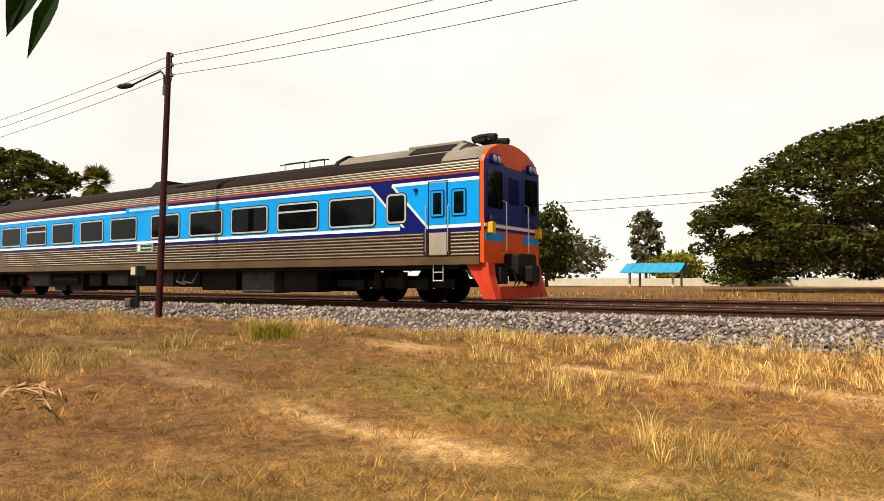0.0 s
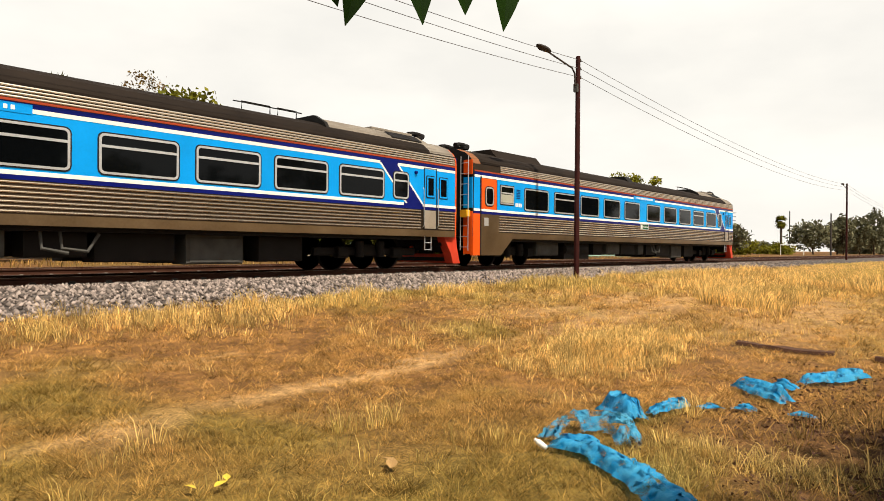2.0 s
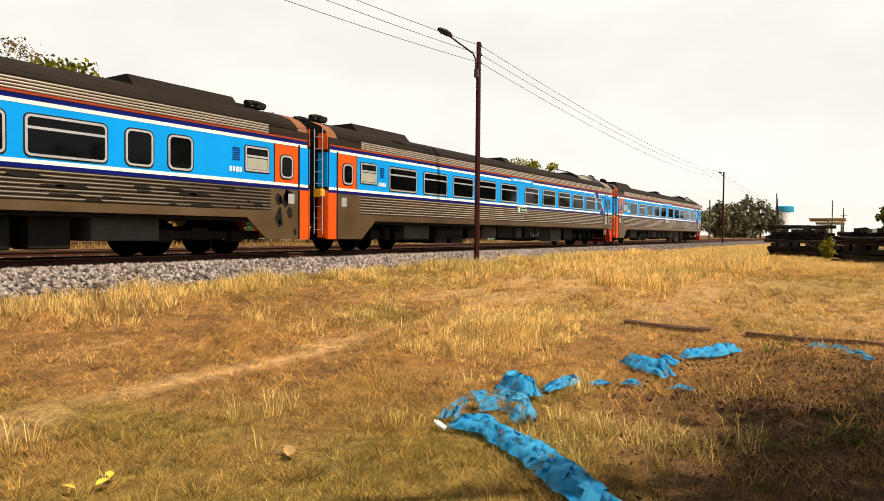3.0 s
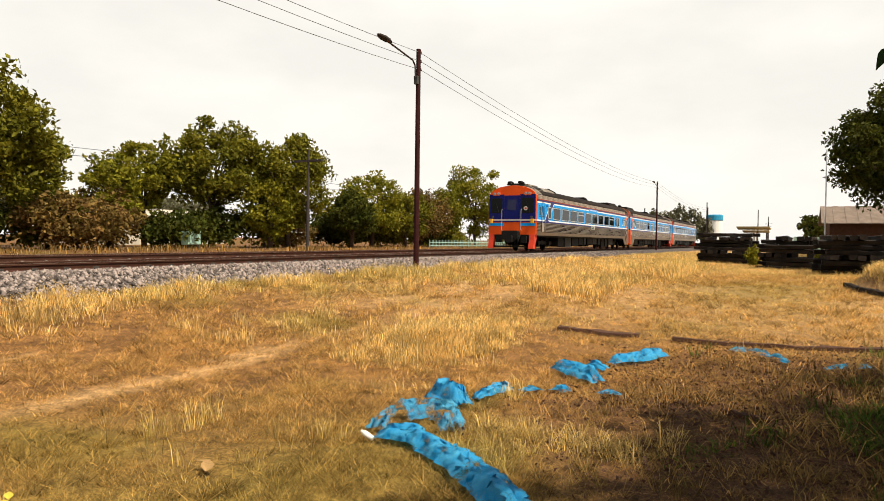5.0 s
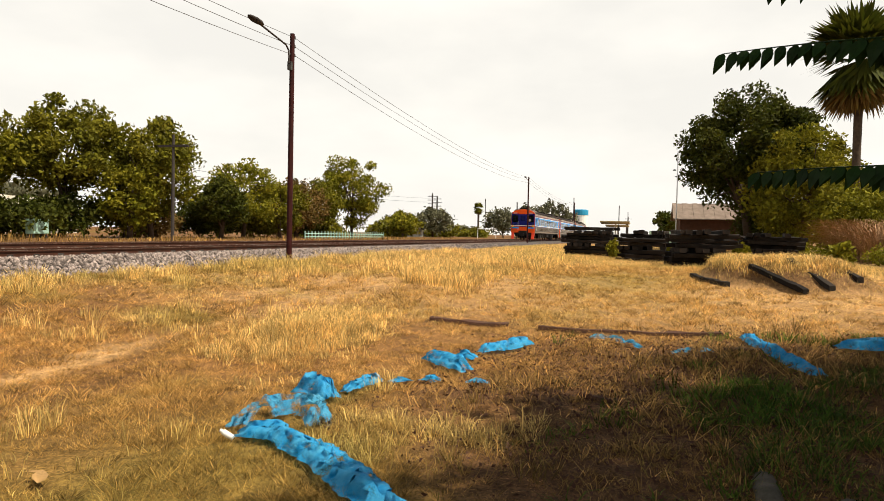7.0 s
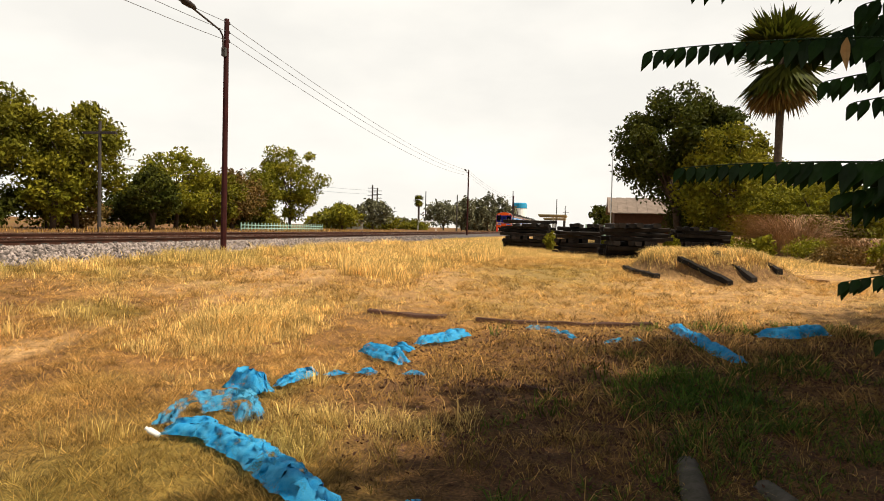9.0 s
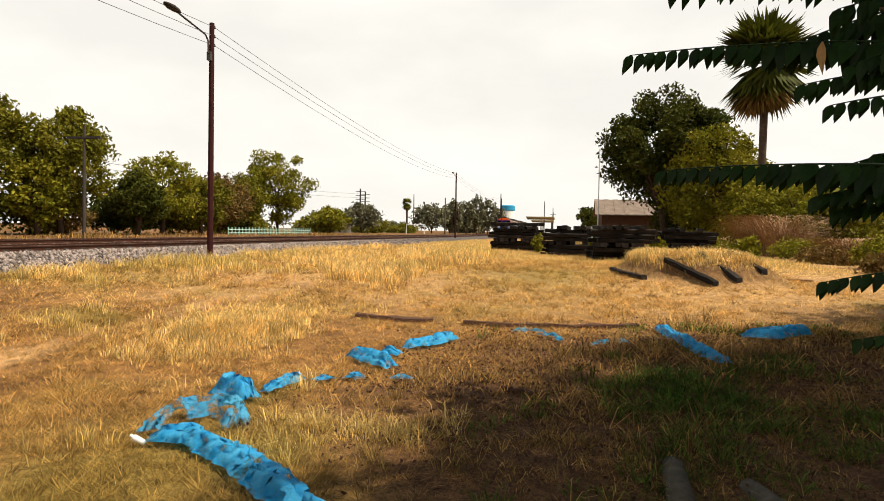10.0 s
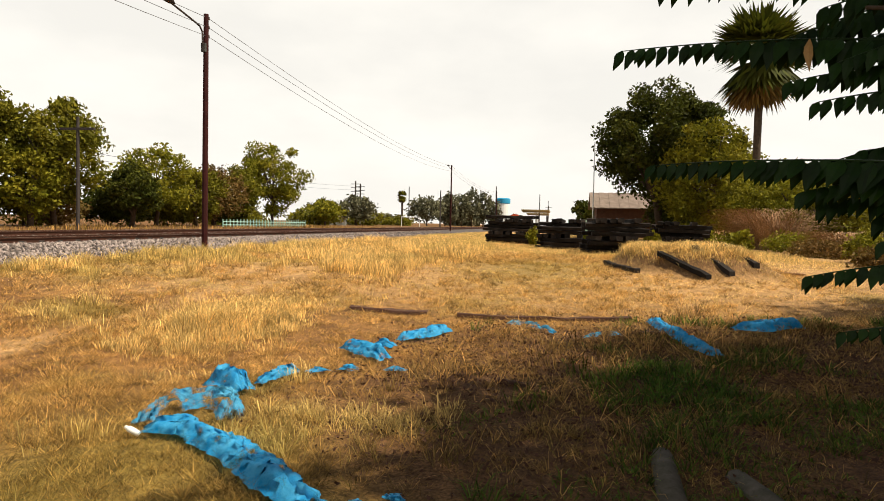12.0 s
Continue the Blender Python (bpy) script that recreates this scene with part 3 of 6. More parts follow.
    blades("far_side_grass", 16000, (-60, 90, 24, 35), lambda x, y: 0.08 + 0.45 * vnoise(x, y, 0.3) ** 2, 0.007,
           "dry weeds behind the tracks", 0.5, 9, lambda x, y: vnoise(x, y, 0.25), 0.1)
    blades("green_clump", 5000, (-9.0, -7.5, 7.2, 8.4), lambda x, y: 0.3 + 0 * x, 0.005,
           "bright green grass clump in the dry field", 0.7, 48, lambda x, y: np.exp(-(((x + 8.23) / 0.28) ** 2 + ((y - 7.78) / 0.22) ** 2)), 0.6, material=M_LEAF_YEL, dead=0.0)
    g = np.random.default_rng(49)
    n = 30000
    x, y = g.uniform(2.6, 11, n), g.uniform(-5, 2.4, n)
    keep = g.random(n) < litter(x, y) * (0.3 + 0.7 * vnoise(x, y, 1.2))
    p = np.stack([x, y, ground_z(x, y) + g.uniform(0.005, 0.05, n)], -1)[keep]
    v, f = leaf_quads(p, 0.017, g, 0.6)
    tagged(new("leaf_litter", fast_mesh("leaf_litter", v, f, M_PLANK)), "curled brown dead leaves on the shaded ground", "leaves", kind="stuff")


# ---------------------------------------------------------------- track
RAIL_TOP = 0.40


def build_track(y, name, label, near):
    tr = thing(name, label, "railway track", kind="structure")
    prof = [(-0.065, 0), (0.065, 0), (0.065, 0.012), (0.012, 0.03), (0.012, 0.10), (0.034, 0.108), (0.034, 0.14), (-0.034, 0.14), (-0.034, 0.108), (-0.012, 0.10), (-0.012, 0.03), (-0.065, 0.012)]
    for side in (-0.53, 0.53):
        part("rail", Mesh().prism([(0, (p + side + y, q + RAIL_TOP - 0.14)) for p, q in prof], -400, 900), M_RAIL, tr)
        part("rail_head", Mesh().box(-400, 900, y + side - 0.026, y + side + 0.026, RAIL_TOP, RAIL_TOP + 0.003), M_RAILTOP, tr, "polished rail head")
    sl = Mesh().slab([(-0.11, 0), (0.11, 0), (0.09, 0.16), (-0.09, 0.16)], -1.0, 1.0)
    for e in (-0.53, 0.53):
        for k in (-1, 1):
            sl.box(-0.03, 0.03, e + k * 0.075 - 0.03, e + k * 0.075 + 0.03, 0.16, 0.2)
    me = sl.data("sleeper", M_SLEEPER)
    if near:
        clip = Mesh().box(-0.05, 0.05, -0.035, 0.035, 0, 0.035).tube([(-0.06, -0.02, 0.02), (-0.02, 0.05, 0.05), (0.03, -0.04, 0.05), (0.06, 0.03, 0.02)], 0.012, 6).data("clip", M_UNDERGREY)
    for k in range(170 if near else 110):
        x = -30 + k * 0.62
        s = part("sleeper", me, None, tr, at=Matrix.Translation((x, y, 0.085)))
        if near and -20 < x < 45:
            part("clip", clip, None, tr, at=Matrix.Translation((x, y - 0.64, 0.262)))
    return tr


def build_ballast():
    def bed(name, y0, y1, foot):
        m = Mesh()
        xs = [-400, -120] + [float(x) for x in np.arange(-40, 80, 0.5)] + [110, 160, 260, 900]
        for x in xs:
            w = 0.12 * (float(vnoise(x, 3, 0.6)) - 0.5) * 2
            m.v += [(x, y0 - foot + w, -0.06), (x, y0 - foot * 0.45 + w * 0.4, 0.12), (x, y0, 0.245), (x, y1, 0.245), (x, y1 + foot, 0.0)]
        for i in range(len(xs) - 1):
            for j in range(4):
                m.f.append((i * 5 + j, i * 5 + j + 1, i * 5 + j + 6, i * 5 + j + 5))
        tagged(part(name, m, M_BALLAST, smooth=True), "grey crushed stone track bed", "ballast", kind="structure")
    bed("ballast_bed", 11.7, 15.2, 1.3)
    bed("ballast_bed", 16.6, 19.6, 0.6)
    g = np.random.default_rng(11)
    n = 26000
    x = np.clip(g.normal(8, 18, n), -35, 60)
    y = g.uniform(10.3, 12.6, n) + 0.25 * (g.random(n) < 0.04) * g.uniform(-1.6, 0, n)
    z = np.interp(y, [10.4, 11.1, 11.7, 15], [-0.05, 0.12, 0.245, 0.245])
    r = g.uniform(0.022, 0.06, n)
    octa = np.array([(1, 0, 0), (0, 1, 0), (-1, 0, 0), (0, -1, 0), (0, 0, 1), (0, 0, -1)], float)
    v = octa[None] * r[:, None, None] * g.uniform(0.55, 1.35, (n, 6, 1))
    a = g.uniform(0, 6.28, n)
    c, s = np.cos(a)[:, None], np.sin(a)[:, None]
    vx, vy = v[..., 0] * c - v[..., 1] * s, v[..., 0] * s + v[..., 1] * c
    tilt = g.normal(0, 0.5, n)[:, None]
    vz = v[..., 2] * np.cos(tilt) + vx * np.sin(tilt)
    v = np.stack([vx + x[:, None], vy + y[:, None], vz + z[:, None] + 0.012], -1).reshape(-1, 3)
    tri = np.array([(0, 1, 4), (1, 2, 4), (2, 3, 4), (3, 0, 4), (1, 0, 5), (2, 1, 5), (3, 2, 5), (0, 3, 5)])
    f = (tri[None] + np.arange(n)[:, None, None] * 6).reshape(-1, 3)
    tagged(new("ballast_stones", fast_mesh("ballast_stones", v, f, M_STONE)), "loose grey crushed stones", "ballast", kind="stuff")


build_ground()
build_ballast()
build_track(13.4, "main_track", "rusty metre-gauge main track on grey ballast", True)
build_track(18.1, "siding_track", "rusty siding track on low ballast", False)

# ---------------------------------------------------------------- train
HALF = 1.375
WINDOWS = [(2.75, 4.15), (4.5, 5.9), (6.25, 7.65), (8.0, 9.4), (9.85, 11.2), (11.92, 13.3), (13.71, 15.04), (15.44, 16.8), (17.18, 18.57), (18.95, 20.36)]
BODY_LEN = 22.95


def rounded(x0, x1, z0, z1, r, k=4):
    pts = []
    for cx, cz, a in ((x1 - r, z1 - r, 0), (x0 + r, z1 - r, 90), (x0 + r, z0 + r, 180), (x1 - r, z0 + r, 270)):
        for i in range(k + 1):
            t = radians(a + 90 * i / k)
            pts.append((cx + r * math.cos(t), cz + r * math.sin(t)))
    return pts


def ring(outer, inner, y0, y1):
    m = Mesh()
    k = len(outer)
    m.v = [(x, y1, z) for x, z in outer] + [(x, y1, z) for x, z in inner] + [(x, y0, z) for x, z in outer] + [(x, y0, z) for x, z in inner]
    for i in range(k):
        j = (i + 1) % k
        m.f += [(i, j, k + j, k + i), (2 * k + i, 2 * k + j, j, i), (k + i, k + j, 3 * k + j, 3 * k + i)]
    return m


def window(parent, s0, s1, z0, z1, side, split, r=0.09, frame_mat=None, name="window"):
    """A rounded window on one side of a car: rubber seal, metal frame, dark pane."""
    y = side * HALF
    fy = lambda d: y + side * d
    w = part(name, ring(rounded(-s1 - 0.025, -s0 + 0.025, z0 - 0.025, z1 + 0.025, r + 0.02), rounded(-s1, -s0, z0, z1, r), fy(0.0), fy(0.012)), M_RUBBER, parent)
    part("frame", ring(rounded(-s1, -s0, z0, z1, r), rounded(-s1 + 0.04, -s0 - 0.04, z0 + 0.04, z1 - 0.04, r - 0.03), fy(0.0), fy(0.02)), frame_mat or M_FRAME, w)
    part("pane", Mesh().slab(rounded(-s1 + 0.03, -s0 - 0.03, z0 + 0.03, z1 - 0.03, r - 0.03), fy(-0.01), fy(0.012)), M_GLASS, w)
    if split:
        zb = z1 - 0.24
        part("crossbar", Mesh().box(-s1 + 0.04, -s0 - 0.04, min(fy(0.01), fy(0.024)), max(fy(0.01), fy(0.024)), zb, zb + 0.045), M_FRAME, w)
    return w


def section(x, grow=0.0):
    """Half outline of the car body above the floor, as points (y, z) from one side over the roof to the other."""
    half = [(HALF, 0.9), (HALF, 2.75), (HALF - 0.015, 3.0), (HALF - 0.1, 3.16), (HALF - 0.3, 3.32), (HALF - 0.65, 3.46), (HALF - 1.05, 3.53)]
    return half + [(0, 3.55)] + [(-y, z) for y, z in half[::-1]]


def plate(parent, name, s0, s1, z0, z1, material, depth=0.006, label="", sides=(-1, 1)):
    for side in sides:
        y0, y1 = sorted((side * (HALF - 0.004), side * (HALF + depth)))
        part(name, Mesh().box(-s1, -s0, y0, y1, z0, z1), material, parent, label)


def wheelset(parent, x):
    for side in (-0.53, 0.53):
        m = Mesh()
        prof = [(0.10, -0.07), (0.42, -0.07), (0.43, 0.0), (0.43, 0.05), (0.455, 0.07), (0.10, 0.07)]
        k = 24
        for r, o in prof:
            for j in range(k):
                t = 2 * math.pi * j / k
                m.v.append((r * math.cos(t), side - math.copysign(o, side), r * math.sin(t)))
        for i in range(len(prof) - 1):
            for j in range(k):
                m.f.append((i * k + j, i * k + (j + 1) % k, (i + 1) * k + (j + 1) % k, (i + 1) * k + j))
        m.tube([(0, side * 1.0, 0), (0, side * 1.3, 0)], [0.1, 0.09], 10)
        part("wheel", m, M_UNDER, parent, at=Matrix.Translation((x, 0, 0.43)), smooth=True)


def bogie(parent, s):
    b = part("bogie", Mesh().box(-1.7, 1.7, -0.78, -0.66, 0.36, 0.56, 0.03).box(-1.7, 1.7, 0.66, 0.78, 0.36, 0.56, 0.03).box(-0.2, 0.2, -0.8, 0.8, 0.34, 0.64, 0.03)
             .tube([(-0.35, -0.85, 0.32), (-0.35, -0.85, 0.72)], 0.11, 12).tube([(0.35, -0.85, 0.32), (0.35, -0.85, 0.72)], 0.11, 12), M_UNDER, parent, at=Matrix.Translation((-s, 0, 0)))
    for dx in (-0.92, 0.92):
        wheelset(b, dx)
        part("axle_box", Mesh().box(dx - 0.16, dx + 0.16, -0.92, -0.72, 0.3, 0.58, 0.04), M_UNDER, b)
        part("axle_box", Mesh().box(dx - 0.16, dx + 0.16, 0.72, 0.92, 0.3, 0.58, 0.04), M_UNDER, b)


def roof_fan(parent, s, z=3.62, both=True):
    m = Mesh()
    m.box(-s - 0.12, -s + 0.12, -0.5, 0.5, z - 0.1, z - 0.02, 0.01)
    for y in (-0.3, 0.3):
        m.tube([(-s - 0.28, y, z), (-s - 0.1, y, z + 0.06), (-s + 0.1, y, z + 0.06), (-s + 0.28, y, z)], [0.09, 0.06, 0.06, 0.1], 10)
    part("horn", m, M_BLACK, parent, "black twin roof horns")


def rail_car(split, worn, label, windows, lavatory=False):
    car = thing("railcar", label, "railcar", "railcars of the train")
    # shell and roof
    sec = section(0)
    k = len(sec)
    shell = Mesh()
    shell.v = [(x, y, z) for x in (-0.02, -BODY_LEN) for y, z in sec]
    shell.f = [(i, i + 1, k + i + 1, k + i) for i in range(2)] + [(i, i + 1, k + i + 1, k + i) for i in range(k - 3, k - 1)] + [(k - 1, 0, k, 2 * k - 1)]
    shell.f += [tuple(range(k))[::-1], tuple(range(k, 2 * k))]
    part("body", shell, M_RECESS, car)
    roof = Mesh()
    cuts = [-1.0, -BODY_LEN + 0.35]
    roof.v = [(x, y, z) for x in cuts for y, z in sec[2:k - 2]]
    kk = k - 4
    roof.f = [(i, i + 1, kk + i + 1, kk + i) for i in range(kk - 1)] + [tuple(range(kk))[::-1], tuple(range(kk, 2 * kk))]
    part("roof", roof, M_ROOF, car, "soot-brown curved roof", smooth=False)
    for a, b in ((-0.02, -1.0), (-BODY_LEN + 0.35, -BODY_LEN)):
        dome = Mesh()
        dome.v = [(a, y, z) for y, z in sec[2:k - 2]] + [(b, y, z) for y, z in sec[2:k - 2]]
        dome.f = [(i, i + 1, kk + i + 1, kk + i) for i in range(kk - 1)]
        part("roof_end", dome, M_ROOFGREY if a > -1 else M_RUSTROOF, car, "grey roof end" if a > -1 else "rusty brown roof end")
    # cooling unit and roof fittings
    ac = Mesh().prism([(0, p) for p in [(-1.12, 3.16), (-0.95, 3.42), (-0.6, 3.6), (0.6, 3.6), (0.95, 3.42), (1.12, 3.16)]], -4.2, -0.75)
    unit = part("cooling_unit", ac, M_ROOFGREY, car, "dusty grey roof cooling unit")
    part("grille", Mesh().add([(-2.1, -1.0, 3.40), (-0.95, -1.0, 3.40), (-0.95, -0.68, 3.585), (-2.1, -0.68, 3.585)], [(0, 1, 2, 3)]), M_UNDER, unit)
    part("grille", Mesh().add([(-2.1, 1.0, 3.40), (-0.95, 1.0, 3.40), (-0.95, 0.68, 3.585), (-2.1, 0.68, 3.585)], [(3, 2, 1, 0)]), M_UNDER, unit)
    part("raised_cover", Mesh().box(-2.4, -0.9, -0.55, 0.55, 3.6, 3.68, 0.02), M_ROOFGREY, unit)
    part("end_flange", Mesh().prism([(0, p) for p in [(-1.2, 3.15), (-0.98, 3.46), (-0.6, 3.66), (0.6, 3.66), (0.98, 3.46), (1.2, 3.15)]], -4.3, -4.2), M_BLACK, unit)
    vent = Mesh().prism([(0, p) for p in [(-0.95, 3.36), (-0.7, 3.62), (0.7, 3.62), (0.95, 3.36)]], -12.0, -11.5)
    part("roof_vent", vent, M_BLACK, car)
    part("roof_vent", Mesh().prism([(0, p) for p in [(-0.9, 3.38), (-0.65, 3.66), (0.65, 3.66), (0.9, 3.38)]], -21.2, -18.6), M_ROOF, car)
    for y in (-0.75, ):
        rail = Mesh()
        for x0, x1 in ((-6.3, -5.6), (-5.4, -4.9)):
            rail.tube([(x0, y, 3.46), (x0, y, 3.62), (x1, y, 3.62), (x1, y, 3.46)], 0.014, 6)
        rail.tube([(-6.5, y, 3.6), (-4.75, y, 3.6)], 0.014, 6)
        part("roof_rail", rail, M_BLACK, car)
    roof_fan(car, 0.5, 3.7)
    roof_fan(car, 22.2, 3.66)
    # ribbed stainless sides
    rib = Mesh().prism([(0, (0.0, -0.02)), (0, (-0.012, -0.016)), (0, (-0.02, 0)), (0, (-0.012, 0.014)), (0, (0.0, 0.022))], -1, 0).data("rib", M_STEEL_WORN if worn else M_STEEL)
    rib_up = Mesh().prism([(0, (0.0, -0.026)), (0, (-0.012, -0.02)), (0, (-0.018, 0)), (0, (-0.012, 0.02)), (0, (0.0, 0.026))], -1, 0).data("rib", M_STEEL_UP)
    for side in (-1, 1):
        turn = Matrix.Identity(4) if side < 0 else Matrix.Diagonal((1, -1, 1, 1))
        for z in (1.075, 1.15, 1.225, 1.3, 1.375, 1.45, 1.525):
            for s0, s1 in ((0.04, 0.72), (1.42, 21.7)):
                part("rib", rib, None, car, at=Matrix.Translation((-s0, side * HALF, z)) @ turn @ Matrix.Diagonal((s1 - s0, 1, 1, 1)))
        for z in (2.845, 2.9, 2.955, 3.01):
            part("rib", rib_up, None, car, at=Matrix.Translation((-0.04, side * (HALF - 0.004), z)) @ turn @ Matrix.Diagonal((21.6, 0.8, 0.75, 1)))
    plate(car, "gutter", 0.04, 22.6, 3.045, 3.07, M_ROOF, 0.012)
    # painted bands
    plate(car, "stripe", 0.04, 22.9, 2.775, 2.815, M_RED, 0.006, "orange-red stripe")
    plate(car, "stripe", 0.04, 22.9, 2.69, 2.765, M_NAVY, 0.006, "navy stripe")
    for s0, s1 in ((0.03, 0.8), (0.8, 2.27), (2.88, 22.9)):
        plate(car, "stripe", s0, s1, 2.615, 2.685, M_WHITE, 0.008, "white stripe")
    plate(car, "stripe", 2.27, 2.88, 2.615, 2.69, M_NAVY, 0.007)
    plate(car, "side_panel", 0.03, 21.8, 1.71, 2.615, M_CYAN, 0.004, "cyan painted side panel")
    plate(car, "side_panel", 22.62, 22.93, 1.71, 2.615, M_CYAN, 0.004)
    plate(car, "stripe", 0.0, 1.35, 1.64, 1.71, M_WHITE, 0.008, "white stripe")
    plate(car, "stripe", 2.05, 22.93, 1.64, 1.71, M_WHITE, 0.008, "white stripe")
    plate(car, "stripe", 1.35, 2.05, 1.64, 1.712, M_NAVY, 0.007)
    plate(car, "stripe", 0.0, 22.93, 1.565, 1.64, M_NAVY, 0.007, "navy stripe")
    for side in (-1, 1):
        y0, y1 = side * (HALF + 0.003), side * (HALF + 0.007)
        part("diagonal_band", Mesh().slab([(-2.88, 2.615), (-2.27, 2.615), (-1.35, 1.71), (-1.98, 1.71)], y0, y1), M_NAVY, car, "navy diagonal band")
        for s in (2.88, 2.27):
            part("diagonal_line", Mesh().slab([(-s - 0.03, 2.64), (-s + 0.04, 2.64), (-s + 0.96, 1.70), (-s + 0.89, 1.70)], side * (HALF + 0.004), side * (HALF + 0.0085)), M_WHITE, car)
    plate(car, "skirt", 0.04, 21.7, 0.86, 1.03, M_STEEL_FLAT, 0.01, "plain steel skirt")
    # windows
    for side in (-1, 1):
        for i, (s0, s1) in enumerate(windows):
            window(car, s0, s1, 1.77, 2.46, side, i in split)
        window(car, 1.88, 2.42, 1.8, 2.46, side, 0 in split, 0.1)
        if lavatory:
            for s0 in (18.11, 19.01):
                window(car, s0, s0 + 0.57, 1.77, 2.46, side, False, 0.12)
        window(car, 0.36, 0.68, 1.9, 2.44, side, False, 0.03, M_CYAN, "cab_window")
        w = window(car, 20.95, 21.65, 1.9, 2.46, side, True, 0.03, None, "toilet_window")
        part("lower_pane", Mesh().slab([(-21.6, 1.95), (-21.0, 1.95), (-21.0, 2.2), (-21.6, 2.2)], side * (HALF + 0.008), side * (HALF + 0.016)), M_FROST, w, "frosted lower pane")
        # cab door
        y0, y1 = sorted((side * HALF, side * (HALF + 0.012)))
        d = part("cab_door", Mesh().box(-1.27, -0.83, y0, y1, 1.715, 2.63), M_CYAN, car, "cyan cab door")
        part("door_edge", ring([(-1.3, 1.04), (-0.8, 1.04), (-0.8, 2.66), (-1.3, 2.66)], [(-1.28, 1.05), (-0.82, 1.05), (-0.82, 2.65), (-1.28, 2.65)], side * HALF, side * (HALF + 0.018)), M_RUBBER, d)
        part("door_panel", Mesh().box(-1.27, -0.83, y0, y1, 1.07, 1.55), M_STEEL_UP, d, "plain steel lower door panel")
        window(d, 0.9, 1.2, 1.9, 2.44, side * 1.009, False, 0.03, M_CYAN)
        for s in (0.77, 1.34):
            part("handrail", Mesh().tube([(-s, side * (HALF + 0.01), 1.1), (-s, side * (HALF + 0.06), 1.15), (-s, side * (HALF + 0.05), 2.1), (-s, side * (HALF + 0.01), 2.15)], 0.009, 6), M_FRAME, d)
        part("marker_lamp", Mesh().tube([(-1.62, side * HALF, 2.5), (-1.62, side * (HALF + 0.06), 2.5)], [0.05, 0.035], 10), M_NAVY, car)
        # passenger door and its lower panel
        d = part("passenger_door", Mesh().box(-22.58, -21.84, y0, y1, 1.715, 2.6), M_ORANGE, car, "orange passenger door")
        window(d, 22.0, 22.4, 1.82, 2.36, side * 1.009, False, 0.12)
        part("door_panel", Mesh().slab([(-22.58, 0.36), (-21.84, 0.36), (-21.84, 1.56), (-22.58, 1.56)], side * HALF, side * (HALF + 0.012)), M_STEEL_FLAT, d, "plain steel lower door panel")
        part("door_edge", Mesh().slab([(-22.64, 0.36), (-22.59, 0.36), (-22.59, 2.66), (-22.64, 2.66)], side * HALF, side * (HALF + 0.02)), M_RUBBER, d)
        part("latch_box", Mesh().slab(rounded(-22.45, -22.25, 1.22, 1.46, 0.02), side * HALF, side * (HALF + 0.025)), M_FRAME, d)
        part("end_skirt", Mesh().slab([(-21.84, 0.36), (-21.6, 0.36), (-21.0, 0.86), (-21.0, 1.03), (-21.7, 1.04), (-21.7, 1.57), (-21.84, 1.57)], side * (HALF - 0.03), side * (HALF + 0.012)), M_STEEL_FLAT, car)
        part("corner_post", Mesh().slab([(-22.95, 0.36), (-22.64, 0.36), (-22.64, 1.565), (-22.95, 1.565)], side * (HALF - 0.1), side * (HALF + 0.008)), M_ORANGE, car, "orange corner post")
        # destination sign, banner with unreadable lettering, number bars, louvre
        sg = part("destination_sign", Mesh().slab([(-11.83, 1.41), (-11.1, 1.41), (-11.1, 1.61), (-11.83, 1.61)], side * HALF, side * (HALF + 0.03)), M_GREENSIGN, car, "green destination board")
        part("sign_border", ring([(-11.86, 1.39), (-11.07, 1.39), (-11.07, 1.63), (-11.86, 1.63)], [(-11.81, 1.42), (-11.12, 1.42), (-11.12, 1.6), (-11.81, 1.6)], side * HALF, side * (HALF + 0.035)), M_FRAME, sg)
        part("sign_end", Mesh().slab([(-11.8, 1.43), (-11.68, 1.43), (-11.68, 1.59), (-11.8, 1.59)], side * (HALF + 0.03), side * (HALF + 0.034)), M_WHITE, sg)
        for i in range(7):
            bars = Mesh().slab([(-11.62 + i * 0.07, 1.49), (-11.575 + i * 0.07, 1.49), (-11.575 + i * 0.07, 1.53), (-11.62 + i * 0.07, 1.53)], side * (HALF + 0.03), side * (HALF + 0.034))
            part("letter_bar", bars, M_WHITE, sg)
        bn = part("banner", Mesh().slab([(-12.5, 2.6), (-10.4, 2.6), (-10.4, 2.75), (-12.5, 2.75)], side * HALF, side * (HALF + 0.012)), M_CYAN, car, "cyan banner with white lettering")
        for i in range(17):
            s = -12.3 + i * 0.1
            bars = Mesh().slab([(s, 2.64), (s + 0.055, 2.64), (s + 0.055, 2.71), (s, 2.71)], side * (HALF + 0.012), side * (HALF + 0.015))
            part("letter_bar", bars, M_WHITE, bn)
        for i in range(4):
            bars = Mesh().slab([(-20.85 + i * 0.09, 1.86), (-20.79 + i * 0.09, 1.86), (-20.79 + i * 0.09, 1.97), (-20.85 + i * 0.09, 1.97)], side * HALF, side * (HALF + 0.01))
            part("number_bar", bars, M_WHITE, car)
        lv = Mesh()
        for i in range(6):
            lv.slab([(-20.8, 2.12 + i * 0.05), (-20.6, 2.12 + i * 0.05), (-20.6, 2.14 + i * 0.05), (-20.8, 2.14 + i * 0.05)], side * HALF, side * (HALF + 0.015))
        part("louvre", lv, M_NAVY, car)
    # cab front
    face = Mesh()
    kf = len(section(0))
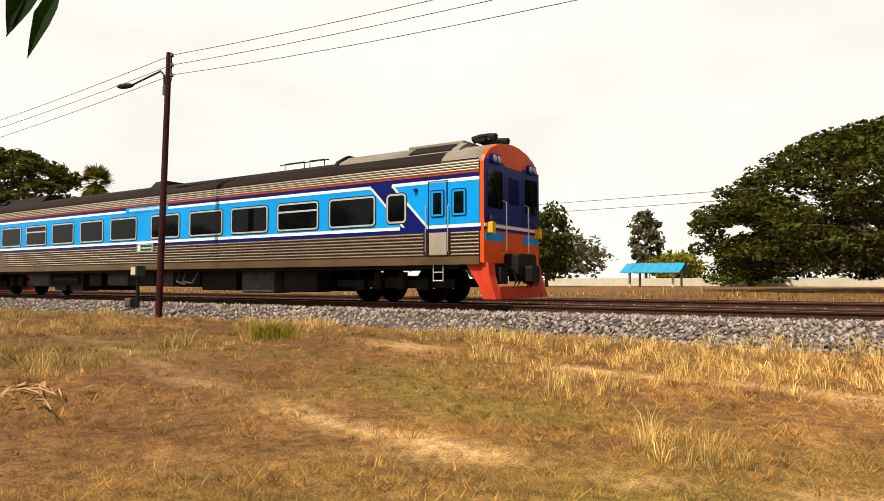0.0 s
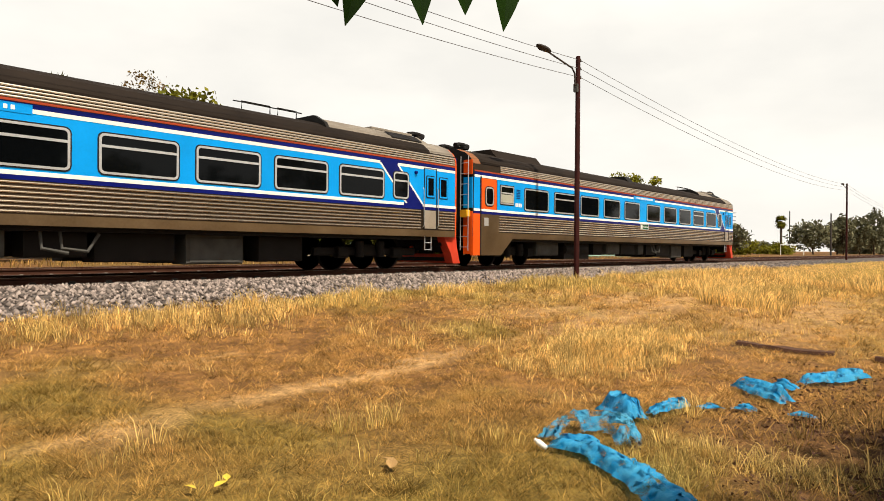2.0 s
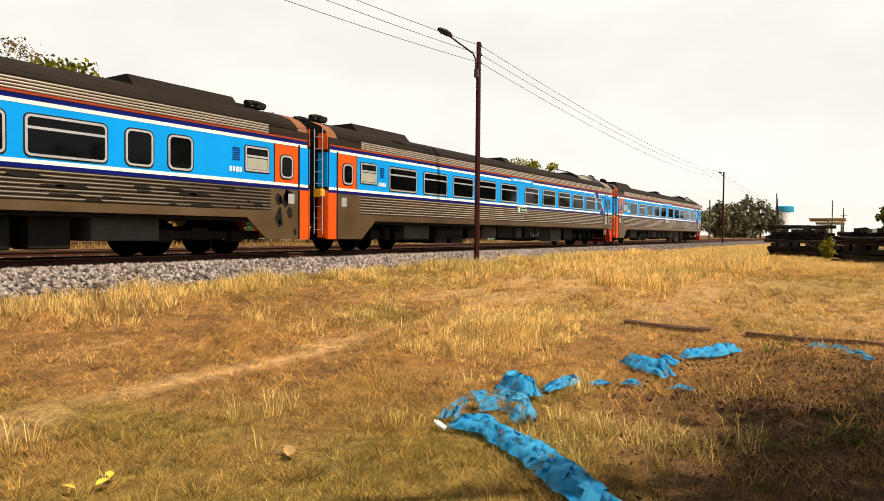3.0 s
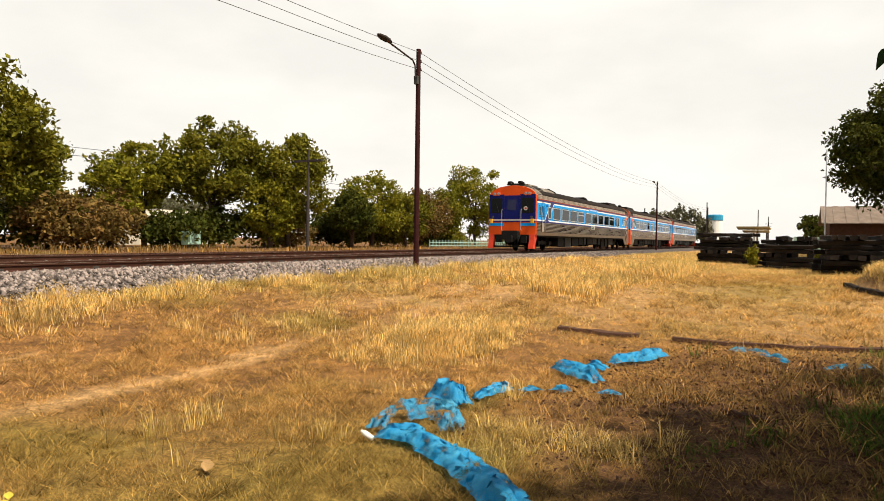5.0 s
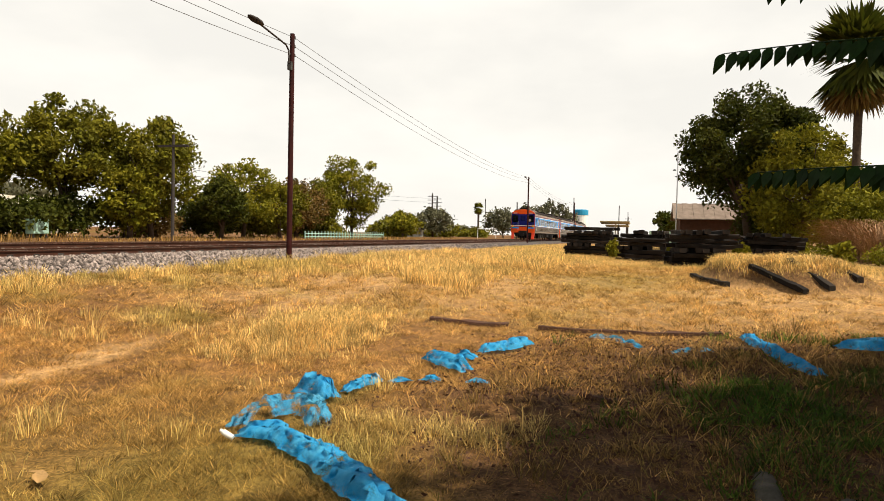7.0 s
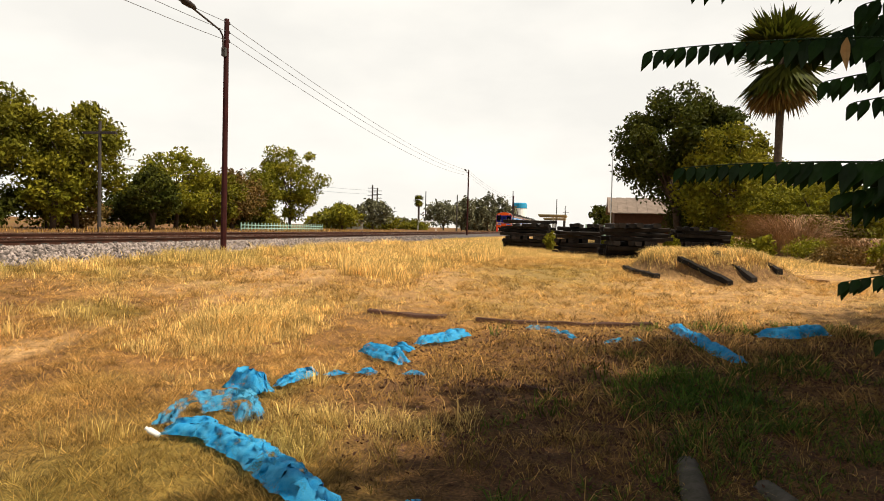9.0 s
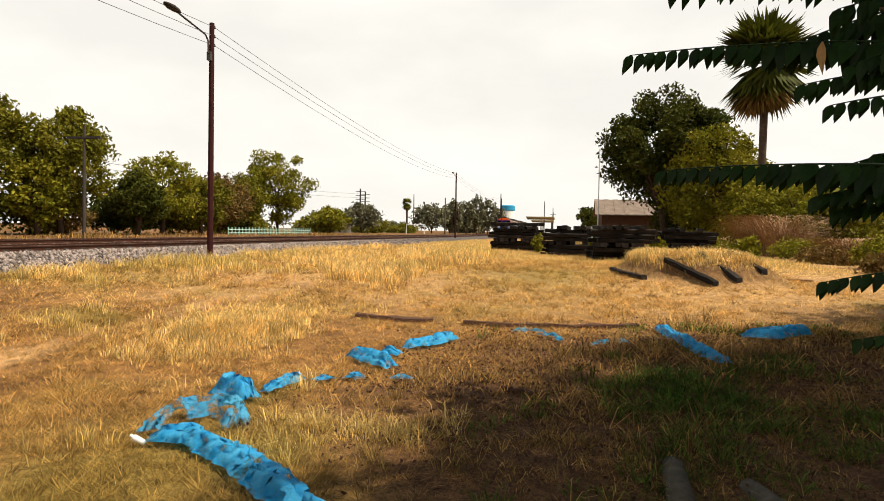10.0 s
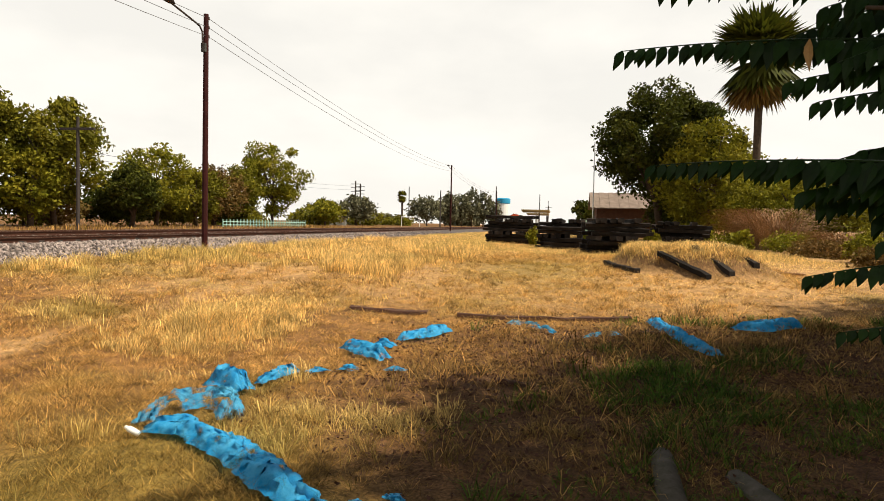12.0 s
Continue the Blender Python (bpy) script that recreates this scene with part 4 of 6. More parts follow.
    face.v = [(-0.03, y, z) for y, z in section(0)] + [(0.06, y * 0.985, z - 0.01) for y, z in section(0)]
    face.f = [(i, kf + i, kf + (i + 1) % kf, (i + 1) % kf) for i in range(kf)] + [tuple(range(kf, 2 * kf))]
    cab = part("cab_front", face, M_ORANGE, car, "orange cab front with an arched top")
    X = 0.062
    for a, b, nm in ((-1.33, -0.455, "windscreen_panel"), (0.455, 1.33, "windscreen_panel"), (-0.445, 0.445, "front_door")):
        p = part(nm, Mesh().box(0.05, X + 0.02, a, b, 1.73, 3.06 if nm != "front_door" else 3.0, 0.02), M_NAVY, cab, "navy panel round the windscreen" if nm != "front_door" else "navy front door")
        if nm == "front_door":
            part("pane", Mesh().box(X, X + 0.026, -0.26, 0.26, 2.2, 2.78, 0.03), M_NAVY_GLASS, p)
        else:
            part("windscreen", Mesh().box(X, X + 0.026, a + 0.1, b - 0.1, 2.05, 2.86, 0.05), M_GLASS, p)
            part("wiper", Mesh().tube([(X + 0.04, (a + b) / 2 + 0.15, 2.05), (X + 0.05, (a + b) / 2 - 0.05, 2.65)], 0.012, 6), M_BLACK, p)
            lamp = part("headlamp_housing", Mesh().box(0.03, 0.13, (a + b) / 2 - 0.21, (a + b) / 2 + 0.21, 3.0, 3.2, 0.04), M_ORANGE if worn else M_NAVY, cab)
            for o in (-0.1, 0.1):
                part("headlamp", Mesh().tube([(0.12, (a + b) / 2 + o, 3.1), (0.15, (a + b) / 2 + o, 3.1)], [0.08, 0.065], 14), M_LAMPGLASS, lamp, "round headlamp")
            part("tail_lamp", Mesh().tube([(0.05, (a + b) / 2 + math.copysign(0.22, a), 1.83), (0.12, (a + b) / 2 + math.copysign(0.22, a), 1.83)], [0.075, 0.06], 12), M_UNDERGREY, cab)
            part("number_panel", Mesh().box(0.05, X + 0.012, a + 0.02, b - 0.02, 1.36, 1.52), M_CYAN, cab, "cyan number panel")
            part("warning_block", Mesh().box(0.05, 0.2, (a + b) / 2 + math.copysign(0.28, a) - 0.07, (a + b) / 2 + math.copysign(0.28, a) + 0.07, 1.5, 1.74, 0.02), M_YELLOW, cab, "yellow connector block")
    if worn:
        rng = random.Random(9)
        for side in (-1, 1):
            for i in range(46):
                sx, z = rng.uniform(3, 21.3), 1.075 + 0.075 * rng.choice((0, 1, 2, 3, 4, 5))
                w, q = rng.uniform(0.08, 0.7), rng.uniform(0.012, 0.03)
                part("scrape", Mesh().slab([(-sx - w, z - q), (-sx - w * 0.3, z - q * 1.4), (-sx, z - q * 0.4), (-sx - 0.1 * w, z + q), (-sx - 0.8 * w, z + q * 1.2)], side * (HALF + 0.012), side * (HALF + 0.0205)), M_BLACK, car)
            for i in range(12):
                sx, z, q = rng.uniform(21.9, 22.5), rng.uniform(0.5, 1.45), rng.uniform(0.04, 0.14)
                part("scrape", Mesh().slab([(-sx - q, z - q), (-sx, z - q * 1.5), (-sx + q, z), (-sx + 0.3 * q, z + q * 1.6), (-sx - 0.8 * q, z + q)], side * (HALF + 0.012), side * (HALF + 0.0145)), M_BLACK, car)
        bd = part("badge", Mesh().tube([(X + 0.02, 0.78, 2.3), (X + 0.035, 0.78, 2.3)], 0.11, 16), M_WHITE, cab)
        part("badge_centre", Mesh().tube([(X + 0.03, 0.78, 2.3), (X + 0.04, 0.78, 2.3)], 0.06, 12), M_PILOT, bd)
    else:
        part("pilot_plate", Mesh().box(0.14, 0.26, -1.05, 1.05, 0.14, 0.4, 0.02), M_PILOT, car)
    part("draft_box", Mesh().box(0.02, 0.4, -0.46, 0.46, 0.62, 1.1, 0.06), M_BLACK, car)
    part("front_stripe", Mesh().box(0.05, X + 0.014, -1.34, 1.34, 1.645, 1.71), M_WHITE, cab)
    part("front_stripe", Mesh().box(0.05, X + 0.012, -1.34, 1.34, 1.575, 1.64), M_NAVY, cab)
    for y in (-0.55, 0.55):
        part("front_handrail", Mesh().tube([(0.07, y, 1.1), (0.17, y, 1.15), (0.17, y, 2.2), (0.07, y, 2.25)], 0.016, 8), M_FRAME, cab)
    for side in (-1, 1):
        part("pilot", Mesh().slab([(0.12, 0.9), (-0.42, 0.9), (-0.1, 0.42), (0.0, 0.14), (0.3, 0.14), (0.16, 0.6)], side * 1.02, side * 1.3), M_PILOT, car, "red-orange pilot wing")
    part("pilot_bar", Mesh().box(0.0, 0.14, -1.02, 1.02, 0.2, 0.3, 0.02), M_UNDER, car)
    part("buffer_beam", Mesh().box(-0.3, 0.04, -1.1, 1.1, 0.62, 0.92, 0.03), M_UNDER, car)
    for y in (-0.72, 0.72):
        part("brake_box", Mesh().box(0.02, 0.2, y - 0.16, y + 0.16, 0.45, 0.8, 0.03), M_BLACK, car)
    cp = part("coupler", Mesh().box(0.0, 0.42, -0.14, 0.14, 0.5, 0.78, 0.04).box(0.36, 0.6, -0.2, 0.2, 0.46, 0.84, 0.05), M_UNDER, car)
    for y in (-0.5, -0.3, 0.3, 0.5):
        part("hose", Mesh().tube([(0.1, y, 0.85), (0.3, y, 0.75), (0.34, y * 0.9, 0.5), (0.22, y * 0.8, 0.32)], 0.03, 8), M_RUBBER, cp)
    # rear end: gangway, ladder, jumper boxes
    part("gangway", Mesh().box(-BODY_LEN - 0.55, -BODY_LEN, -0.5, 0.5, 0.85, 2.9, 0.05), M_RUBBER, car, "black gangway bellows")
    part("rear_end", Mesh().prism([(0, (y, z)) for y, z in section(0)], -BODY_LEN - 0.03, -BODY_LEN + 0.01), M_BLACK, car)
    for y0, y1 in ((-HALF, -1.05), (1.05, HALF)):
        part("rear_trim", Mesh().box(-BODY_LEN - 0.05, -BODY_LEN - 0.03, y0, y1, 0.4, 1.62), M_ORANGE, car)
        part("rear_trim", Mesh().box(-BODY_LEN - 0.05, -BODY_LEN - 0.03, y0, y1, 1.72, 2.6), M_CYAN, car)
        part("rear_trim", Mesh().box(-BODY_LEN - 0.05, -BODY_LEN - 0.03, y0, y1, 2.68, 3.1), M_ORANGE, car)
    lad = Mesh()
    for y in (-1.3, -1.02):
        lad.tube([(-BODY_LEN - 0.14, y, 0.5), (-BODY_LEN - 0.14, y, 3.2)], 0.014, 6)
    for i in range(9):
        lad.tube([(-BODY_LEN - 0.14, -1.3, 0.6 + i * 0.3), (-BODY_LEN - 0.14, -1.02, 0.6 + i * 0.3)], 0.011, 6)
    part("ladder", lad, M_FRAME, car, "steel end ladder")
    part("jumper", Mesh().box(-BODY_LEN - 0.2, -BODY_LEN - 0.05, -1.3, -1.05, 1.45, 1.66, 0.03), M_YELLOW, car)
    part("rear_coupler", Mesh().box(-BODY_LEN - 0.6, -BODY_LEN, -0.2, 0.2, 0.45, 0.8, 0.05), M_UNDER, car)
    # underframe
    part("sole_bar", Mesh().box(-22.2, -0.6, -1.25, 1.25, 0.78, 0.9, 0.02), M_UNDER, car)
    bogie(car, 2.7)
    bogie(car, 20.2)
    rng = random.Random(5)
    s = 4.9
    while s < 17.8:
        w = rng.uniform(0.5, 1.5)
        h = rng.uniform(0.4, 0.62)
        grey = rng.random() < 0.4
        for y0, y1 in ((-1.0, -0.45), (0.45, 1.0)):
            bx = part("equipment_box", Mesh().box(-s - w, -s, y0, y1, 0.8 - h, 0.8, 0.03), M_UNDERGREY if grey else M_UNDER, car)
            if grey:
                part("cover", Mesh().box(-s - w + 0.08, -s - 0.08, y0 - 0.012, y0, 0.84 - h, 0.72, 0.004), M_UNDERGREY, bx)
        s += w + rng.uniform(0.08, 0.4)
    part("air_tank", Mesh().tube([(-17.3, -0.9, 0.55), (-17.25, -0.9, 0.55), (-15.7, -0.9, 0.55), (-15.65, -0.9, 0.55)], [0.1, 0.2, 0.2, 0.1], 14), M_UNDER, car)
    part("exhaust_pipes", Mesh().tube([(-9.9, -1.1, 0.8), (-9.9, -1.2, 0.5), (-9.5, -1.2, 0.45), (-9.3, -1.15, 0.75)], 0.03, 8).tube([(-10.2, -1.1, 0.8), (-10.2, -1.2, 0.5), (-9.8, -1.2, 0.42)], 0.03, 8), M_UNDERGREY, car)
    step = Mesh()
    for s in (0.95, 1.2):
        step.tube([(-s, -1.33, 0.9), (-s, -1.33, 0.5)], 0.013, 6)
    for z in (0.52, 0.7):
        step.tube([(-1.2, -1.33, z), (-0.95, -1.33, z)], 0.013, 6)
    part("cab_step", step, M_FRAME, car)
    return car


CAR_1 = rail_car({1, 8}, False, "leading blue and stainless-steel diesel railcar with an orange cab", WINDOWS)
CAR_2 = rail_car(set(range(10)), False, "middle blue and stainless-steel diesel railcar with split windows", WINDOWS)
CAR_3 = rail_car({3, 8}, True, "trailing railcar with scraped dirty steel sides and an orange cab", [(2.75 + 1.7 * k, 4.15 + 1.7 * k) for k in range(9)], True)


# ---------------------------------------------------------------- poles and wires
def lamp_pole(x, y, h, arm, name="street_lamp", label="rust-red steel pole with a street lamp and wires", lean=(0.0, 0.0), drop=0.0):
    z = float(ground_z(x, y)) - 0.1
    p = thing(name, label, "street lamp", "poles along the track", Matrix.Translation((x, y, z)))
    part("pole", Mesh().tube([(0, 0, 0), (lean[0] * 0.5, lean[1] * 0.5, h / 2), (lean[0], lean[1], h)], [0.085, 0.078, 0.07], 10), M_POLE, p)
    tx, ty = lean
    if arm:
        part("arm", Mesh().tube([(tx, ty, h - 0.95), (tx - 0.18, ty, h - 0.9), (tx - 0.2, ty, h - 0.55), (tx - 0.35, ty, h - 0.42), (tx - 1.75, ty, h - 0.24 - drop)], 0.026, 8), M_POLE_GREY, p)
        head = Mesh()
        for k, (dx, r) in enumerate(((-1.6, 0.05), (-1.75, 0.11), (-2.0, 0.13), (-2.2, 0.09), (-2.28, 0.03))):
            for j in range(10):
                t = 2 * math.pi * j / 10
                head.v.append((tx + dx, ty + r * math.cos(t), h - 0.22 - drop + 0.03 * k * 0.4 + r * 0.55 * math.sin(t)))
        for k in range(4):
            for j in range(10):
                head.f.append((k * 10 + j, k * 10 + (j + 1) % 10, k * 10 + 10 + (j + 1) % 10, k * 10 + 10 + j))
        head.f.append(tuple(range(10))[::-1])
        part("lamp_head", head, M_POLE_GREY, p, "grey lamp head", smooth=True)
        part("fuse_box", Mesh().box(tx - 0.17, tx - 0.07, ty - 0.06, ty + 0.06, h - 1.1, h - 0.85, 0.01), M_UNDERGREY, p)
    rack = part("insulator_rack", Mesh().box(tx + 0.07, tx + 0.1, ty - 0.02, ty + 0.02, h - 0.75, h - 0.02), M_UNDERGREY, p)
    for k in range(3):
        part("insulator", Mesh().tube([(tx + 0.12, ty, h - 0.12 - k * 0.26), (tx + 0.12, ty, h - 0.04 - k * 0.26)], [0.05, 0.035], 8), M_UNDERGREY, rack)
    return Vector((x + tx + 0.12, y + ty, z + h))


def wire(a, b, sag, r=0.012, name="overhead_wire"):
    pts = []
    for i in range(25):
        t = i / 24
        p = a.lerp(b, t)
        pts.append((p.x, p.y, p.z - sag * 4 * t * (1 - t)))
    tagged(part(name, Mesh().tube(pts, r, 5), M_WIRE), "thin dark overhead wire strung between poles", "wire", "overhead wires")


TOPS = [lamp_pole(-52, 10.6, 6.9, True), lamp_pole(-15.3, 10.5, 6.95, True, lean=(0.12, 0.1), drop=0.36), lamp_pole(18.05, 10.37, 6.9, True),
        lamp_pole(68, 11.6, 7.1, True), lamp_pole(118, 11.8, 7.0, False)]
for a, b in zip(TOPS, TOPS[1:]):
    for k in range(3):
        wire(a - Vector((0, 0, 0.08 + 0.26 * k)), b - Vector((0, 0, 0.08 + 0.26 * k)), 0.62 if k < 2 else 0.7, 0.008)


def plain_pole(x, y, h, r=0.12, cross=0, label="dark wooden line pole", material=None):
    z = float(ground_z(x, y)) - 0.1
    p = thing("utility_pole", label, "utility pole", "far line poles", Matrix.Translation((x, y, z)))
    part("pole", Mesh().tube([(0, 0, 0), (0, 0, h)], [r, r * 0.75], 8), material or M_POLE_GREY, p)
    for k in range(cross):
        part("crossarm", Mesh().box(-0.08, 0.08, -1.0, 1.0, h - 0.7 - 0.8 * k, h - 0.58 - 0.8 * k), M_POLE_GREY, p)


plain_pole(133.7, 43.1, 9.4, 0.2, 3)
plain_pole(140, 44, 9.2, 0.2, 3)
plain_pole(185.4, 43.7, 11.2, 0.16)
plain_pole(149.7, 15.1, 9.7, 0.13)
plain_pole(31.6, 25.6, 6.1, 0.1, 1)
plain_pole(170, 6, 9.0, 0.13)
plain_pole(200, 4.5, 8.5, 0.13)
plain_pole(145, 27, 8.2, 0.16, 0)
plain_pole(52, -2.1, 7.5, 0.05, 0, "thin pale lamp pole beside the house", M_FRAME)
for k in range(5):
    plain_pole(230 + 35 * k, 5.0 + k, 8.0, 0.12, 1)
for k, y in enumerate((34.0, 34.3)):
    wire(Vector((-60, y + 14, 7.2 - 0.7 * k)), Vector((31.6, 40, 6.6 - 0.5 * k)), 0.5, 0.02)
    wire(Vector((31.6, 40, 6.6 - 0.5 * k)), Vector((133.7, 43.1, 8.4 - 0.8 * k)), 0.8, 0.02)


# ---------------------------------------------------------------- trees
def leaf_quads(pts, size, g, flat=0.0, long=1.0):
    """One bent leaf spray at each point."""
    n = len(pts)
    d = g.normal(size=(n, 3))
    d[:, 2] *= 1 - flat
    d /= np.linalg.norm(d, axis=1)[:, None]
    e = np.cross(d, g.normal(size=(n, 3)))
    e /= np.linalg.norm(e, axis=1)[:, None]
    s = size * g.uniform(0.5, 1.4, n)[:, None]
    up = np.cross(d, e) * s * 0.25
    v = np.stack([pts - d * s * long, pts + e * s * 0.55 + up, pts + d * s * long, pts - e * s * 0.55 + up], 1).reshape(-1, 3)
    q = np.arange(n)[:, None] * 4
    f = np.concatenate([q + np.array([[0, 1, 2]]), q + np.array([[0, 2, 3]])])
    return v, f


def tree(x, y, h, w, leaf, seed, n=4500, size=0.22, base=0.28, flat=0.75, trunk=0.2, name="tree", label="leafy green tree", clumps=52, loose=0.125, group="", cat="tree"):
    """base: where the crown starts, as a share of the height."""
    g = np.random.default_rng(seed)
    z0 = float(ground_z(x, y)) - 0.1
    t = thing(name, label, cat, group, Matrix.Translation((x, y, z0)))
    cz, rz, rx = h * (1 + base) / 2, h * (1 - base) / 2, w / 2
    clumps = int(clumps * 1.9)
    u = g.normal(size=(clumps, 3))
    u /= np.linalg.norm(u, axis=1)[:, None]
    rad = g.uniform(0.35, 1.0, clumps)[:, None] ** 0.6
    c = u * rad * np.array([rx * 0.8, rx * 0.8, rz * 0.84]) * (1 + 0.07 * g.normal(size=(clumps, 1)).clip(-1, 1)) + np.array([0, 0, cz])
    c[:, 2] = np.clip(c[:, 2], h * base * 0.8, h * 0.97)
    wood = Mesh()
    top = Vector((0.06 * w * float(g.normal()), 0.06 * w * float(g.normal()), h * 0.62))
    wood.tube([(0, 0, 0), (top.x * 0.4, top.y * 0.4, h * 0.3), tuple(top)], [trunk, trunk * 0.75, trunk * 0.3], 8)
    for i in range(min(clumps, 16)):
        k = 0.25 + 0.6 * float(g.random())
        s = top * k
        e = Vector(c[i])
        mid = s.lerp(e, 0.5) + Vector((0, 0, 0.06 * h))
        wood.tube([tuple(s), tuple(mid), tuple(e)], [trunk * 0.4, trunk * 0.24, trunk * 0.06], 5, False)
    part("trunk", wood, M_BARK, t, smooth=True)
    n, size = (int(n * 2.2), size * 0.62) if size < 0.28 else (n, size * 0.9)
    k = g.integers(0, clumps, n)
    sp = loose * w * g.uniform(0.5, 1.15, clumps)[k]
    d = g.normal(size=(n, 3))
    d *= np.minimum(1, 1.75 * g.random(n) ** 0.3 / np.linalg.norm(d, axis=1))[:, None]
    p = c[k] + d * sp[:, None] * np.array([0.68, 0.68, 0.68 * flat])
    p[:, 2] = np.clip(p[:, 2], h * base * 0.55, None)
    v, f = leaf_quads(p, size, g)
    part("crown", fast_mesh("crown", v, f, leaf), None, t)
    return t


def fan_palm(x, y, h, r, seed, leaf, trunk=0.22, name="palm_tree", label="tall fan palm with a shaggy round crown"):
    g = np.random.default_rng(seed)
    z0 = float(ground_z(x, y)) - 0.1
    t = thing(name, label, "palm tree", "", Matrix.Translation((x, y, z0)))
    top = h - r
    part("trunk", Mesh().tube([(0, 0, 0), (0.1, 0, top * 0.5), (0, 0, top)], [trunk * 1.2, trunk * 0.9, trunk], 10), M_BARK, t, smooth=True)
    vs, fs = [], []
    dead_v, dead_f = [], []
    for i in range(64):
        a = g.uniform(0, 2 * math.pi)
        el = g.uniform(-1.4, 1.4)
        d = Vector((math.cos(a) * math.cos(el), math.sin(a) * math.cos(el), math.sin(el)))
        e = d.cross(Vector((0, 0, 1))).normalized()
        o = Vector((0, 0, top)) + d * r * 0.35
        V, F = (dead_v, dead_f) if el < -0.95 else (vs, fs)
        for j in range(15):
            b = -1.25 + 2.5 * j / 14
            way = (d * math.cos(b) + e * math.sin(b)).normalized()
            tip = o + way * r * float(g.uniform(0.5, 0.72)) + Vector((0, 0, -0.12 * r * abs(b) - (0.25 * r if el < -0.4 else 0)))
            side = way.cross(d.cross(e)).normalized() * r * 0.045
            q = len(V)
            V += [tuple(o), tuple(o.lerp(tip, 0.55) + side), tuple(tip), tuple(o.lerp(tip, 0.55) - side)]
            F.append((q, q + 1, q + 2, q + 3))
    part("crown", Mesh().add(vs, fs), leaf, t)
    part("dead_fronds", Mesh().add(dead_v, dead_f), M_LEAF_BROWN, t, "hanging dry brown fronds")


def rain_tree(x, y, h, r, seed, label, n=66000, size=0.165, m=330):
    """A broad umbrella crown of flat leaf pads on radiating limbs."""
    g = np.random.default_rng(seed)
    t = thing("rain_tree", label, "tree", "", Matrix.Translation((x, y, float(ground_z(x, y)) - 0.1)))
    a, q = g.uniform(0, 2 * np.pi, m), g.random(m) ** 0.5
    low = g.random(m) < 0.5
    cz = h * (0.16 + 0.82 * np.sqrt(np.clip(1 - (0.97 * q) ** 2, 0, 1)))
    cz = np.where(low, cz * g.uniform(0.2, 0.9, m), cz)
    c = np.stack([np.cos(a) * q * r, np.sin(a) * q * r, np.maximum(cz, h * 0.09)], -1)
    wood = Mesh().tube([(0, 0, 0), (0.1, 0, h * 0.16), (0, 0.1, h * 0.3)], [0.65, 0.5, 0.4], 10)
    for i in range(34):
        e = Vector(c[i])
        wood.tube([(0, 0, h * 0.2), (e.x * 0.35, e.y * 0.35, h * 0.25 + e.z * 0.3), (e.x * 0.75, e.y * 0.75, e.z * 0.9), tuple(e)], [0.26, 0.17, 0.08, 0.02], 6, False)
    part("trunk", wood, M_BARK, t, smooth=True)
    k = g.integers(0, m, n)
    d = g.normal(size=(n, 3))
    d /= np.maximum(1, np.linalg.norm(d, axis=1) / 1.6)[:, None]
    p = c[k] + d * (g.uniform(0.55, 1.15, m)[k])[:, None] * (r / 12) * np.array([1.0, 1.0, 0.36])
    v, f = leaf_quads(p, size, g, 0.5)
    part("crown", fast_mesh("crown", v, f, M_LEAF_DARK), None, t)


rain_tree(2.4, 49.5, 10.3, 12.0, 33, "huge dark green rain tree with a layered umbrella crown")
tree(18.6, 35.5, 10.2, 8.6, M_LEAF_MID, 21, 7000, 0.24, 0.2, trunk=0.22, label="large spreading green tree behind the tracks")
tree(26.5, 36.5, 6.2, 4.2, M_LEAF_YEL, 22, 2500, 0.22, 0.15, label="small yellow-green tree behind the tracks")
tree(31.3, 39.6, 7.9, 6.0, M_LEAF_YEL, 23, 3200, 0.22, 0.3, clumps=26, label="airy yellow-green tree behind the tracks")
tree(34.8, 37.0, 9.9, 8.6, M_LEAF_MID, 24, 6500, 0.24, 0.24, clumps=44, label="broad olive-green tree behind the tracks")
tree(39.0, 33.4, 9.2, 7.6, M_LEAF_MID, 25, 6500, 0.24, 0.12, clumps=44, label="dense olive-green tree behind the tracks")
tree(36.5, 33.0, 5.4, 4.8, M_LEAF_YEL, 26, 2600, 0.22, 0.1, label="small bright green tree behind the tracks")
tree(45.0, 32.0, 5.0, 5.0, M_LEAF_DARK, 27, 3000, 0.22, 0.08, label="dark green bushy tree behind the tracks")
tree(50.4, 33.6, 7.2, 7.4, M_LEAF_YEL, 28, 3600, 0.24, 0.08, label="bushy olive tree behind the tracks")
tree(55.5, 33.0, 5.8, 6.2, M_LEAF_MID, 29, 2600, 0.24, 0.05, label="round green shrub behind the tracks", name="shrub", cat="shrub")
tree(61.3, 34.5, 6.4, 7.4, M_LEAF_BROWN, 30, 2800, 0.24, 0.08, label="dry brownish shrub behind the tracks", name="shrub", cat="shrub")
tree(72.6, 33.5, 10.4, 9.0, M_LEAF_YEL, 31, 5200, 0.26, 0.1, clumps=30, label="tall light green tree behind the tracks")
tree(67.0, 35.0, 7.0, 6.4, M_LEAF_MID, 32, 2400, 0.26, 0.08, label="green tree behind the tracks")
tree(10.0, 46.0, 10.6, 5.6, M_LEAF_MID, 35, 3200, 0.26, 0.1, label="green tree behind the tracks")
tree(9.5, 36.0, 4.3, 5.4, M_LEAF_BROWN, 36, 2800, 0.2, 0.03, label="scrubby brown-green bush behind the tracks", name="shrub", cat="shrub")
fan_palm(12.9, 38.4, 10.0, 2.4, 37, M_LEAF_MID)
